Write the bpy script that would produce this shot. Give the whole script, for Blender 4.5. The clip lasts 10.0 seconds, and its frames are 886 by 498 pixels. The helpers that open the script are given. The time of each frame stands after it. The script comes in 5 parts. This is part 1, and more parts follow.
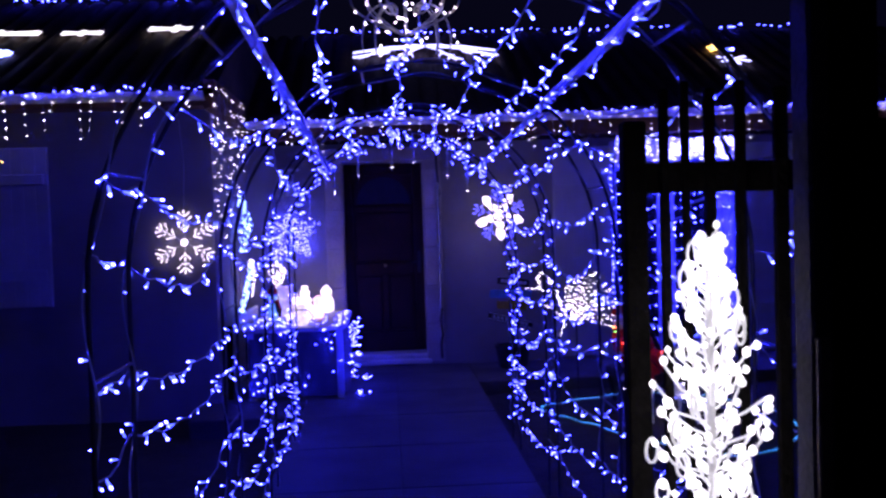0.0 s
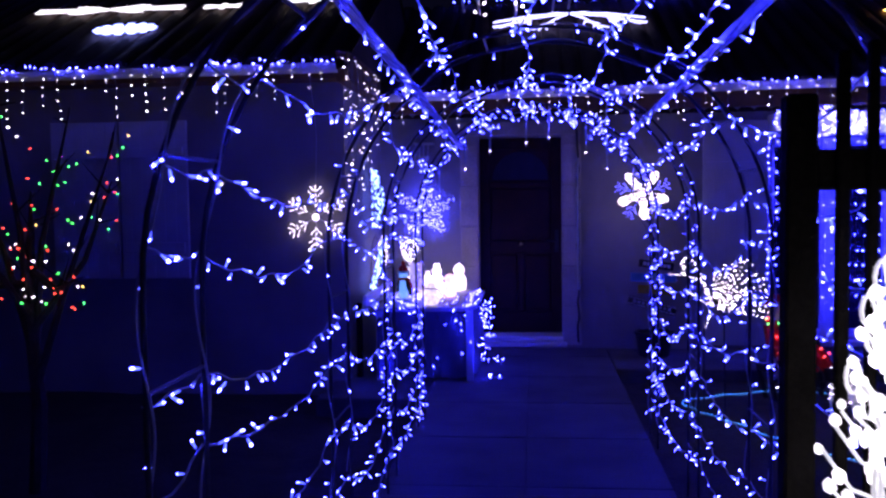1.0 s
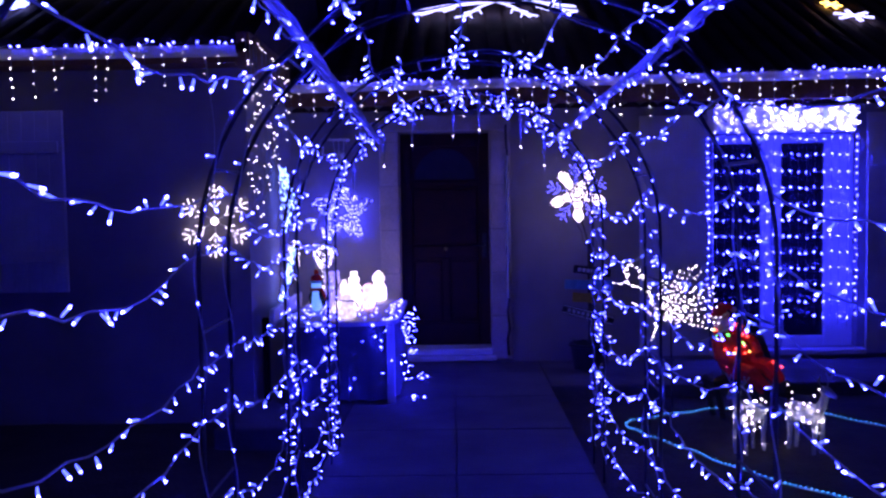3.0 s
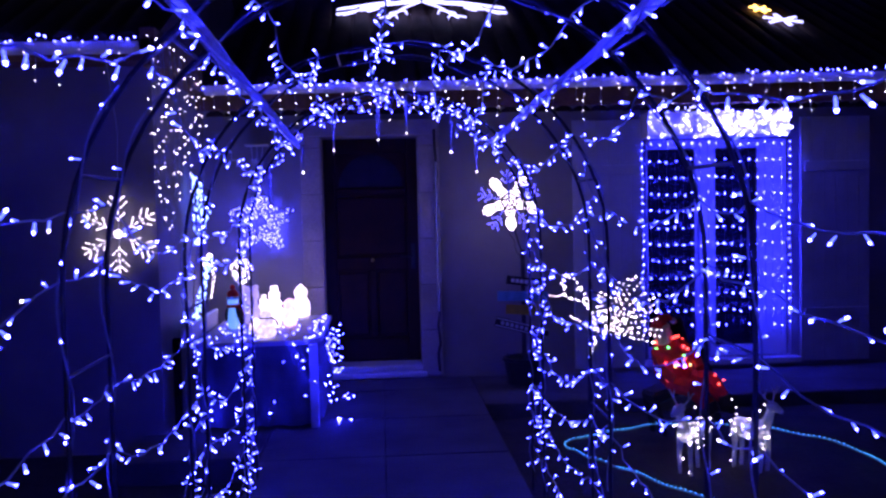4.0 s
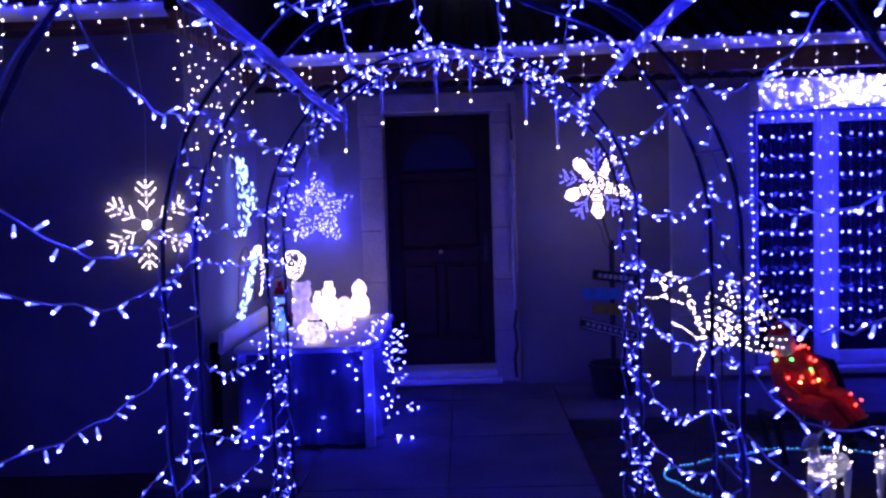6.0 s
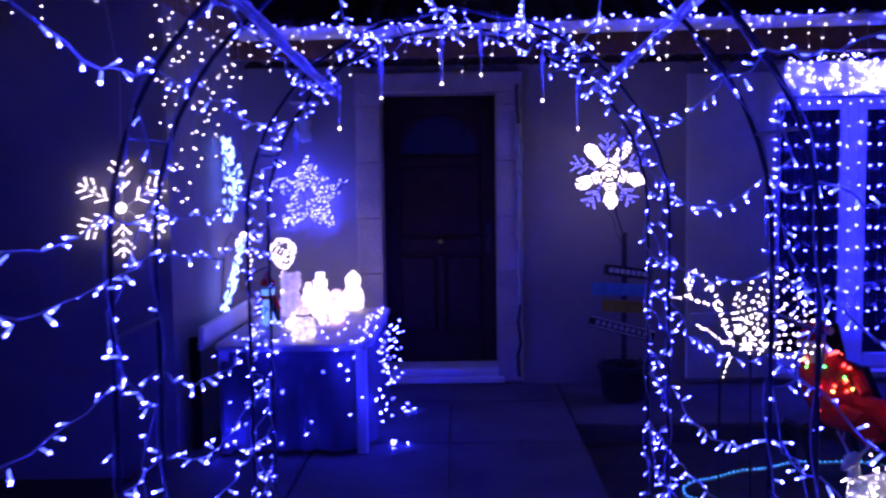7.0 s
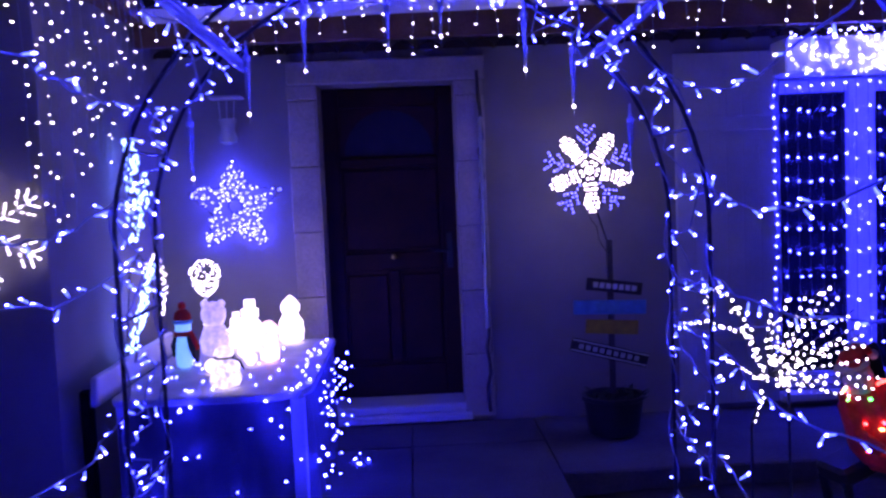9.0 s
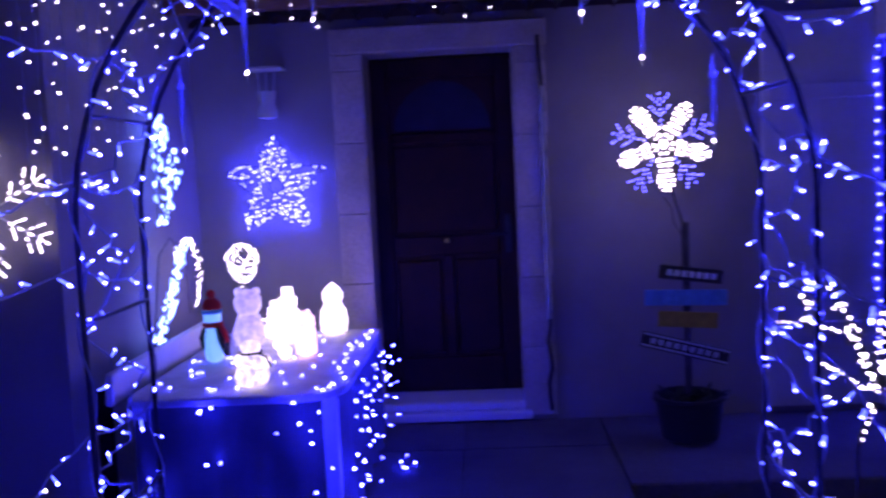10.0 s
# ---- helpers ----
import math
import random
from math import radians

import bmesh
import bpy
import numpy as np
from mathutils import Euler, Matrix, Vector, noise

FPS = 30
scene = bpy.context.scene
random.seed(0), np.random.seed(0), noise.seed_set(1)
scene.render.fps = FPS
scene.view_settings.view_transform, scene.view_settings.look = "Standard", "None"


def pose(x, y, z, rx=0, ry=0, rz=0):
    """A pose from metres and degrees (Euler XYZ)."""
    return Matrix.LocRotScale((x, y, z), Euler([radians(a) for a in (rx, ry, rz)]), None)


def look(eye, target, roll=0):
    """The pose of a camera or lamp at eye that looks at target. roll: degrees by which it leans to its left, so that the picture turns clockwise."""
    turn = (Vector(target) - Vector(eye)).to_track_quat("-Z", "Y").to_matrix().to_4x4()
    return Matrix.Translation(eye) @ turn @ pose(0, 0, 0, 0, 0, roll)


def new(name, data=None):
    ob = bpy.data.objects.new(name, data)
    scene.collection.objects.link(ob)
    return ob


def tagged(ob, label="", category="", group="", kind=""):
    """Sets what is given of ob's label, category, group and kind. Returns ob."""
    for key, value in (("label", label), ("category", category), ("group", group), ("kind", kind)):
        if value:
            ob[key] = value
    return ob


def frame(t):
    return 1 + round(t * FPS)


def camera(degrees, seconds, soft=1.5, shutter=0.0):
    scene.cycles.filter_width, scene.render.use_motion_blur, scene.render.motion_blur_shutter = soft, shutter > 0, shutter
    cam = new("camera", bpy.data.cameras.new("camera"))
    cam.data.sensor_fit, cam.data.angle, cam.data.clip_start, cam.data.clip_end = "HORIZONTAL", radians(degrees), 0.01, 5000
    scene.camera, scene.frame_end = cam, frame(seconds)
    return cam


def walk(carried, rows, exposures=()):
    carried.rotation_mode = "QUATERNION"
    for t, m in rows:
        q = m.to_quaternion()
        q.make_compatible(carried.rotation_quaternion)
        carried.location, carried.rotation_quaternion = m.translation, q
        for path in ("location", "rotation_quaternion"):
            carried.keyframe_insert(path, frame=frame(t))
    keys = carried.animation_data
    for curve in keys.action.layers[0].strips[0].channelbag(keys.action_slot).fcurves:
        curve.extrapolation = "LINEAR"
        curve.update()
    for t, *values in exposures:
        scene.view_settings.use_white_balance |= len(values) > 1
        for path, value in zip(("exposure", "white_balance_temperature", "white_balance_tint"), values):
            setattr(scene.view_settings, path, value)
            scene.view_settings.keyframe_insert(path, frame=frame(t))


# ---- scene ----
cam = camera(52.8, 10.0, soft=2.5, shutter=0.45)
PATH = [
    (0, (-0.100, -0.045, 1.534), (0.022, 1.950, 1.474), -1.7),
    (0.5, (-0.025, 0.110, 1.561), (-0.060, 2.109, 1.500), -1.2),
    (1, (-0.011, 0.306, 1.574), (-0.212, 2.293, 1.460), -0.8),
    (1.5, (-0.045, 0.505, 1.591), (-0.152, 2.499, 1.481), -0.3),
    (2, (-0.053, 0.706, 1.572), (-0.016, 2.702, 1.453), -0.7),
    (2.2, (-0.055, 0.785, 1.569), (-0.018, 2.782, 1.450), -0.8),
    (3.3, (-0.060, 1.223, 1.575), (-0.098, 3.220, 1.468), -0.9),
    (3.5, (-0.062, 1.303, 1.576), (-0.041, 3.302, 1.495), -0.9),
    (4, (-0.049, 1.521, 1.579), (0.087, 3.514, 1.479), -1.3),
    (4.5, (0.013, 1.759, 1.580), (0.073, 3.756, 1.489), -1.2),
    (5, (0.020, 2.006, 1.574), (-0.001, 4.002, 1.452), -0.9),
    (5.2, (0.030, 2.101, 1.574), (0.016, 4.098, 1.460), -1.6),
    (6.3, (0.060, 2.582, 1.566), (-0.028, 4.575, 1.418), -1.5),
    (6.5, (0.054, 2.672, 1.565), (-0.067, 4.661, 1.389), -1.2),
    (7, (0.013, 2.910, 1.558), (-0.026, 4.903, 1.403), -0.8),
    (7.5, (-0.022, 3.146, 1.557), (0.060, 5.141, 1.442), -1.5),
    (8, (0.006, 3.411, 1.549), (0.004, 5.408, 1.443), -2.0),
    (8.5, (0.017, 3.638, 1.536), (-0.034, 5.632, 1.395), -2.0),
    (9, (-0.005, 3.901, 1.535), (0.061, 5.895, 1.394), -2.4),
    (9.5, (0.045, 4.151, 1.517), (0.134, 6.143, 1.355), -2.9),
    (10, (0.103, 4.386, 1.506), (0.005, 6.376, 1.331), -2.7),
]
EXPO, LED, LEDW = 0.69, 128.0, 4.2
walk(cam, [(t, look(eye, target, roll)) for t, eye, target, roll in PATH], exposures=((0.0, EXPO), (4.0, EXPO), (8.0, EXPO + 0.22), (9.5, EXPO + 0.36), (10.0, EXPO + 0.30)))

# ---- night sky: no sun, a faint blue glow over the village ----
world = bpy.data.worlds.new("night_sky")
scene.world = world
world.use_nodes = True
world.node_tree.nodes["Background"].inputs["Color"].default_value = (0.02, 0.018, 0.08, 1)
world.node_tree.nodes["Background"].inputs["Strength"].default_value = 0.06


# ---- materials ----
def mat(name, col, rough=0.6, metal=0.0, var=0.25, scale=6.0, bump=0.15, fine=90.0, spec=0.5, trans=0.0, per_object=0.0):
    """A surface with stains at a large scale and grain at a small one."""
    m = bpy.data.materials.new(name)
    m.use_nodes = True
    nt = m.node_tree
    p = nt.nodes["Principled BSDF"]
    p.inputs["Roughness"].default_value, p.inputs["Metallic"].default_value = rough, metal
    p.inputs["Specular IOR Level"].default_value = spec
    p.inputs["Transmission Weight"].default_value = trans
    geo = nt.nodes.new("ShaderNodeNewGeometry")
    n1, n2 = nt.nodes.new("ShaderNodeTexNoise"), nt.nodes.new("ShaderNodeTexNoise")
    for n, s, d in ((n1, scale, 5.0), (n2, fine, 3.0)):
        n.inputs["Scale"].default_value, n.inputs["Detail"].default_value = s, d
        nt.links.new(geo.outputs["Position"], n.inputs["Vector"])
    ramp = nt.nodes.new("ShaderNodeMapRange")
    ramp.inputs["From Min"].default_value, ramp.inputs["From Max"].default_value = 0.3, 0.7
    ramp.inputs["To Min"].default_value, ramp.inputs["To Max"].default_value = 1 - var, 1 + var * 0.6
    nt.links.new(n1.outputs["Fac"], ramp.inputs["Value"])
    ramp2 = nt.nodes.new("ShaderNodeMapRange")
    ramp2.inputs["From Min"].default_value, ramp2.inputs["From Max"].default_value = 0.3, 0.7
    ramp2.inputs["To Min"].default_value, ramp2.inputs["To Max"].default_value = 1 - var * 0.5, 1 + var * 0.4
    nt.links.new(n2.outputs["Fac"], ramp2.inputs["Value"])
    mul = nt.nodes.new("ShaderNodeMath")
    mul.operation = "MULTIPLY"
    nt.links.new(ramp.outputs["Result"], mul.inputs[0])
    nt.links.new(ramp2.outputs["Result"], mul.inputs[1])
    last = mul.outputs[0]
    if per_object:
        info = nt.nodes.new("ShaderNodeObjectInfo")
        r3 = nt.nodes.new("ShaderNodeMapRange")
        r3.inputs["To Min"].default_value, r3.inputs["To Max"].default_value = 1 - per_object, 1 + per_object
        nt.links.new(info.outputs["Random"], r3.inputs["Value"])
        mul2 = nt.nodes.new("ShaderNodeMath")
        mul2.operation = "MULTIPLY"
        nt.links.new(last, mul2.inputs[0])
        nt.links.new(r3.outputs["Result"], mul2.inputs[1])
        last = mul2.outputs[0]
    vec = nt.nodes.new("ShaderNodeVectorMath")
    vec.operation = "SCALE"
    vec.inputs[0].default_value = col
    nt.links.new(last, vec.inputs["Scale"])
    nt.links.new(vec.outputs[0], p.inputs["Base Color"])
    if bump:
        b = nt.nodes.new("ShaderNodeBump")
        b.inputs["Strength"].default_value, b.inputs["Distance"].default_value = bump, 0.01
        nt.links.new(n2.outputs["Fac"], b.inputs["Height"])
        nt.links.new(b.outputs["Normal"], p.inputs["Normal"])
    return m


def glow(name, col, strength, base=(0.7, 0.7, 0.75), jitter=0.0, mottle=0.0):
    """A lamp's own light: an LED, a lit tube or a lit plastic figure."""
    m = bpy.data.materials.new(name)
    m.use_nodes = True
    nt = m.node_tree
    p = nt.nodes["Principled BSDF"]
    p.inputs["Base Color"].default_value = (*base, 1)
    p.inputs["Roughness"].default_value = 0.3
    p.inputs["Emission Color"].default_value = (*col, 1)
    p.inputs["Emission Strength"].default_value = strength
    if jitter:
        info, geo = nt.nodes.new("ShaderNodeObjectInfo"), nt.nodes.new("ShaderNodeNewGeometry")
        add, fr = nt.nodes.new("ShaderNodeMath"), nt.nodes.new("ShaderNodeMath")
        add.operation, fr.operation = "ADD", "FRACT"
        nt.links.new(info.outputs["Random"], add.inputs[0])
        nt.links.new(geo.outputs["Random Per Island"], add.inputs[1])
        nt.links.new(add.outputs[0], fr.inputs[0])
        r = nt.nodes.new("ShaderNodeMapRange")
        r.inputs["To Min"].default_value, r.inputs["To Max"].default_value = strength * (1 - jitter), strength * (1 + jitter)
        nt.links.new(fr.outputs[0], r.inputs["Value"])
        nt.links.new(r.outputs["Result"], p.inputs["Emission Strength"])
    if mottle:
        geo, n = nt.nodes.new("ShaderNodeNewGeometry"), nt.nodes.new("ShaderNodeTexNoise")
        n.inputs["Scale"].default_value, n.inputs["Detail"].default_value = 42.0, 3.0
        nt.links.new(geo.outputs["Position"], n.inputs["Vector"])
        r = nt.nodes.new("ShaderNodeMapRange")
        r.inputs["From Min"].default_value, r.inputs["From Max"].default_value = 0.34, 0.66
        r.inputs["To Min"].default_value, r.inputs["To Max"].default_value = strength * (1 - mottle), strength * (1 + mottle)
        nt.links.new(n.outputs["Fac"], r.inputs["Value"])
        nt.links.new(r.outputs["Result"], p.inputs["Emission Strength"])
    return m


BLUE = (0.018, 0.018, 1.0)
M_LED = glow("blue_led", BLUE, LED, jitter=0.7)
M_LEDW = glow("white_led", (1.0, 0.82, 1.0), LEDW, jitter=0.6)
M_LEDB2 = glow("pale_blue_led", (0.040, 0.040, 1.0), LED * 0.30, jitter=0.5)
# emission on the bulb sockets stands in for the blue halo round each LED
M_HALO = glow("blue_socket_halo", (0.075, 0.10, 1.0), 2.6)
M_CYAN = glow("cyan_tube_light", (0.05, 0.40, 1.0), 1.5)
M_ICE = glow("icy_blue_light", (0.12, 0.19, 1.0), 5.5, jitter=0.6)
M_TREE = glow("white_tube_light", (1.0, 0.92, 1.0), 1.5, jitter=0.5)
M_TWIG = glow("lit_clear_tube", (0.95, 0.90, 1.0), 0.4)
M_FIG = glow("lit_white_acrylic", (1.0, 0.78, 0.98), 1.15, mottle=0.55)
M_FIGD = glow("softly_lit_acrylic", (0.85, 0.68, 1.0), 0.72, mottle=0.7)
M_FIGP = glow("lit_pink_acrylic", (1.0, 0.55, 0.75), 1.1, mottle=0.6)
M_RED = glow("red_led", (1.0, 0.05, 0.03), 4.0)
M_GREEN = glow("green_led", (0.08, 1.0, 0.12), 3.5)
M_YEL = glow("amber_led", (1.0, 0.55, 0.12), 3.5)
M_STAR = glow("white_star_led", (0.95, 0.78, 1.0), 2.3)
M_STARB = glow("white_star_bulb", (1.0, 0.80, 0.98), 3.0, jitter=0.3)
M_WLED = glow("window_blue_led", (0.022, 0.022, 1.0), 95.0, jitter=0.5)
M_VLED = glow("valance_led", (0.50, 0.46, 1.0), 6.5, jitter=0.7)
M_RSTAR = glow("roof_white_tube", (0.95, 0.86, 1.0), 1.3)
M_RFLK = glow("roof_blue_tube", (0.42, 0.40, 1.0), 2.2)
M_ROOFB = glow("bright_blue_tube", (0.22, 0.26, 1.0), 4.5)
M_FLK = glow("blue_flake_led", (0.07, 0.065, 1.0), 6.0)

M_STEEL = mat("dark_coated_steel", (0.035, 0.036, 0.045), 0.42, 0.3, 0.4, 20, 0.1)
M_WIRE = mat("clear_blue_cable", (0.30, 0.32, 0.42), 0.35, 0, 0.2, 30, 0)
M_WIRED = mat("dark_cable", (0.03, 0.03, 0.04), 0.5, 0, 0.2, 30, 0)
M_BAR = mat("pale_plastic_tube", (0.62, 0.64, 0.72), 0.35, 0, 0.25, 14, 0.2, 40)
M_ACRYL = mat("clear_acrylic", (0.75, 0.78, 0.85), 0.15, 0, 0.1, 10, 0, trans=0.5)
M_CONC = mat("grey_concrete", (0.088, 0.086, 0.09), 0.9, 0, 0.35, 2.2, 0.5, 70, per_object=0.08)
M_SOIL = mat("dark_garden_soil", (0.028, 0.024, 0.02), 0.95, 0, 0.5, 4, 0.9, 40)
M_WALL = mat("cream_render_wall", (0.28, 0.26, 0.275), 0.9, 0, 0.22, 1.6, 0.5, 160)
M_STONE = mat("pale_stone", (0.46, 0.41, 0.38), 0.85, 0, 0.22, 4, 0.4, 60, per_object=0.1)
M_WHITE = mat("white_paint", (0.72, 0.72, 0.72), 0.45, 0, 0.12, 3, 0.08)
M_GREYP = mat("greyed_paint", (0.54, 0.54, 0.57), 0.55, 0, 0.15, 3, 0.12)
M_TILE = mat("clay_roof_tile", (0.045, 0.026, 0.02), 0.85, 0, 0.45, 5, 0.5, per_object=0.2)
M_BROWN = mat("brown_soffit_wood", (0.16, 0.075, 0.045), 0.7, 0, 0.4, 5, 0.3)
M_DOOR = mat("dark_stained_door", (0.030, 0.010, 0.006), 0.5, 0, 0.4, 6, 0.2, spec=0.18)
M_GLASSD = mat("dark_window_glass", (0.012, 0.012, 0.02), 0.2, 0, 0.2, 3, 0, spec=0.6)
M_DPANE = mat("dim_door_glass", (0.012, 0.012, 0.03), 0.45, 0, 0.3, 8, 0.1, spec=0.3)
M_BRASS = mat("worn_brass", (0.55, 0.42, 0.22), 0.3, 1.0, 0.2, 20, 0)
# pale cloth: the dim blue light on it is put into the base colour
M_CLOTH = mat("blue_lit_cloth", (0.085, 0.09, 0.13), 0.85, 0, 0.25, 5, 0.4, 220)
M_TOP = mat("grey_table_board", (0.50, 0.48, 0.50), 0.6, 0, 0.25, 6, 0.3, 60)
# near-black base, hardly any gloss: the wood's unlit silhouette is put into its colour
M_GATE = mat("silhouette_dark_wood", (0.009, 0.008, 0.008), 0.95, 0, 0.5, 12, 0.5, spec=0.06)
M_GREYD = mat("greyed_wood", (0.07, 0.065, 0.07), 0.85, 0, 0.4, 12, 0.4)
M_GATEL = mat("bare_wood", (0.20, 0.14, 0.09), 0.8, 0, 0.4, 14, 0.4)
M_BLACK = mat("black_plastic", (0.012, 0.012, 0.014), 0.5, 0, 0.3, 20, 0.1)
M_REDC = mat("red_felt", (0.55, 0.02, 0.02), 0.9, 0, 0.25, 20, 0.4)
M_SKYB = mat("sky_blue_paint", (0.12, 0.34, 0.62), 0.6, 0, 0.2, 20, 0.1)
M_YELP = mat("ochre_paint", (0.42, 0.30, 0.02), 0.65, 0, 0.25, 20, 0.1)
M_BARK = mat("dark_bark", (0.04, 0.03, 0.024), 0.95, 0, 0.4, 18, 0.8)
M_LEAF = mat("dark_foliage", (0.03, 0.05, 0.02), 0.8, 0, 0.4, 20, 0.2)


# ---- mesh tools ----
class Geo:
    """Collects triangles and quads of one mesh."""

    def __init__(self):
        self.v, self.f, self.mi, self.slot = [], [], [], 0

    def add(self, verts, faces, m=None):
        k = len(self.v)
        self.v += [tuple(m @ Vector(p)) if m else tuple(p) for p in verts]
        self.f += [tuple(i + k for i in f) for f in faces]
        self.mi += [self.slot] * len(faces)
        return self

    def box(self, lo, hi, bevel=0.004, m=None):
        lo, hi = Vector(lo), Vector(hi)
        b = min(bevel, *((hi - lo) * 0.45))
        bm = bmesh.new()
        bmesh.ops.create_cube(bm, size=1)
        for v in bm.verts:
            v.co = Vector([(l + h) / 2 + c * (h - l) for c, l, h in zip(v.co, lo, hi)])
        if b > 0:
            bmesh.ops.bevel(bm, geom=bm.edges[:], offset=b, segments=1, affect="EDGES")
        bm.verts.index_update()
        self.add([v.co.copy() for v in bm.verts], [[v.index for v in f.verts] for f in bm.faces], m)
        bm.free()
        return self

    def tube(self, pts, r, n=6, close=False):
        pts = [Vector(p) for p in pts]
        rs = r if isinstance(r, (list, tuple)) else [r] * len(pts)
        verts, faces, up = [], [], None
        c = len(pts)
        for i, p in enumerate(pts):
            a = pts[(i - 1) % c] if close or i else p
            b = pts[(i + 1) % c] if close or i < c - 1 else p
            d = (b - a).normalized() if (b - a).length > 1e-9 else Vector((0, 0, 1))
            if up is None:
                up = d.orthogonal().normalized()
            up = (up - d * up.dot(d)).normalized() if (up - d * up.dot(d)).length > 1e-6 else d.orthogonal().normalized()
            side = d.cross(up)
            verts += [p + (up * math.cos(2 * math.pi * k / n) + side * math.sin(2 * math.pi * k / n)) * rs[i] for k in range(n)]
        for i in range(c if close else c - 1):
            j = (i + 1) % c
            faces += [(i * n + k, i * n + (k + 1) % n, j * n + (k + 1) % n, j * n + k) for k in range(n)]
        if not close:
            faces += [tuple(range(n))[::-1], tuple((c - 1) * n + k for k in range(n))]
        return self.add(verts, faces)

    def lathe(self, prof, n=16, m=None):
        """prof: (radius, height) from the bottom up."""
        verts = [(r * math.cos(2 * math.pi * k / n), r * math.sin(2 * math.pi * k / n), z) for r, z in prof for k in range(n)]
        faces = [(i * n + k, i * n + (k + 1) % n, (i + 1) * n + (k + 1) % n, (i + 1) * n + k) for i in range(len(prof) - 1) for k in range(n)]
        faces += [tuple(range(n))[::-1], tuple((len(prof) - 1) * n + k for k in range(n))]
        return self.add(verts, faces, m)

    def bead(self, p, r, axis=None, long=1.5):
        """A small faceted bulb."""
        d = Vector(axis).normalized() if axis is not None else Vector((random.uniform(-1, 1), random.uniform(-1, 1), random.uniform(-1, 1))).normalized()
        u = d.orthogonal().normalized()
        w = d.cross(u)
        p = Vector(p)
        ring = [(u * math.cos(a) + w * math.sin(a)) for a in (0, 1.257, 2.513, 3.77, 5.027)]
        vs = [p - d * r * long] + [p - d * r * 0.45 * long + q * r * 0.9 for q in ring] + [p + d * r * 0.45 * long + q * r * 0.9 for q in ring] + [p + d * r * long]
        fs = []
        for k in range(5):
            k2 = (k + 1) % 5
            fs += [(0, 1 + k2, 1 + k), (1 + k, 1 + k2, 6 + k2, 6 + k), (6 + k, 6 + k2, 11)]
        return self.add(vs, fs)

    def mesh(self, name, *mats, smooth=True):
        me = bpy.data.meshes.new(name)
        me.from_pydata(self.v, [], self.f)
        for m in mats:
            me.materials.append(m)
        if len(mats) > 1:
            me.polygons.foreach_set("material_index", self.mi)
        if smooth:
            me.polygons.foreach_set("use_smooth", [True] * len(me.polygons))
            me.set_sharp_from_angle(angle=radians(35))
        return me

    def make(self, name, *mats, parent=None, label="", loc=None, smooth=True):
        ob = new(name, self.mesh(name, *mats, smooth=smooth))
        if parent:
            ob.parent = parent
        if loc is not None:
            ob.location = loc
        return tagged(ob, label)


class Beads:
    """Small bulbs, each an object of its own on one shared mesh; past about 300, one joined mesh."""

    shared = {}

    def __init__(self):
        self.b = []

    def bead(self, p, r, axis=None, long=1.5):
        d = Vector(axis).normalized() if axis is not None else Vector((random.uniform(-1, 1), random.uniform(-1, 1), random.uniform(-1, 1))).normalized()
        self.b.append((Vector(p), r * 0.86, d, long))
        return self

    def make(self, name, material, parent=None, label="", smooth=False):
        if len(self.b) > 310:
            g = Geo()
            for p, r, d, long in self.b:
                g.bead(p, r, d, long)
            return tagged(g.make(name, material, parent=parent, label=label, smooth=False), kind="stuff")
        if material.name not in Beads.shared:
            Beads.shared[material.name] = Geo().bead((0, 0, 0), 1.0, (0, 0, 1), 1.0).mesh("bulb", material, smooth=False)
        for p, r, d, long in self.b:
            ob = new("bulb", Beads.shared[material.name])
            ob.parent = parent
            ob.matrix_basis = Matrix.LocRotScale(p, d.to_track_quat("Z", "Y"), (r, r, r * long))
        return None


def thing(name, loc, label, category, group="", kind=""):
    ob = new(name)
    ob.empty_display_size = 0.05
    ob.location = loc
    return tagged(ob, label, category, group, kind)


def struct(ob, label, category):
    return tagged(ob, label, category, kind="structure")


def at_ground(x, y):
    return Vector((x, y, -0.13))


def off(y):
    """The row of arches stands slightly askew to the house."""
    return Vector((0.05 - 0.011 * (y - 1.9), 0.07, 0.05))


# one LED of a light chain: a lens, and a socket on the cable that glows blue in place of a halo
def bulb_mesh(hot):
    g = Geo()
    g.slot = 1
    g.lathe([(0.0022, 0.0), (0.0030, 0.004), (0.0036, 0.012), (0.0040, 0.021)], 7)
    g.slot = 0
    g.lathe([(0.0038, 0.0212), (0.0042, 0.0245), (0.0034, 0.028), (0.0010, 0.0305)], 7)
    return g.mesh("bulb", hot, M_HALO)


LED_MESH = bulb_mesh(M_LED)
LED_MESH_W = bulb_mesh(M_LEDW)


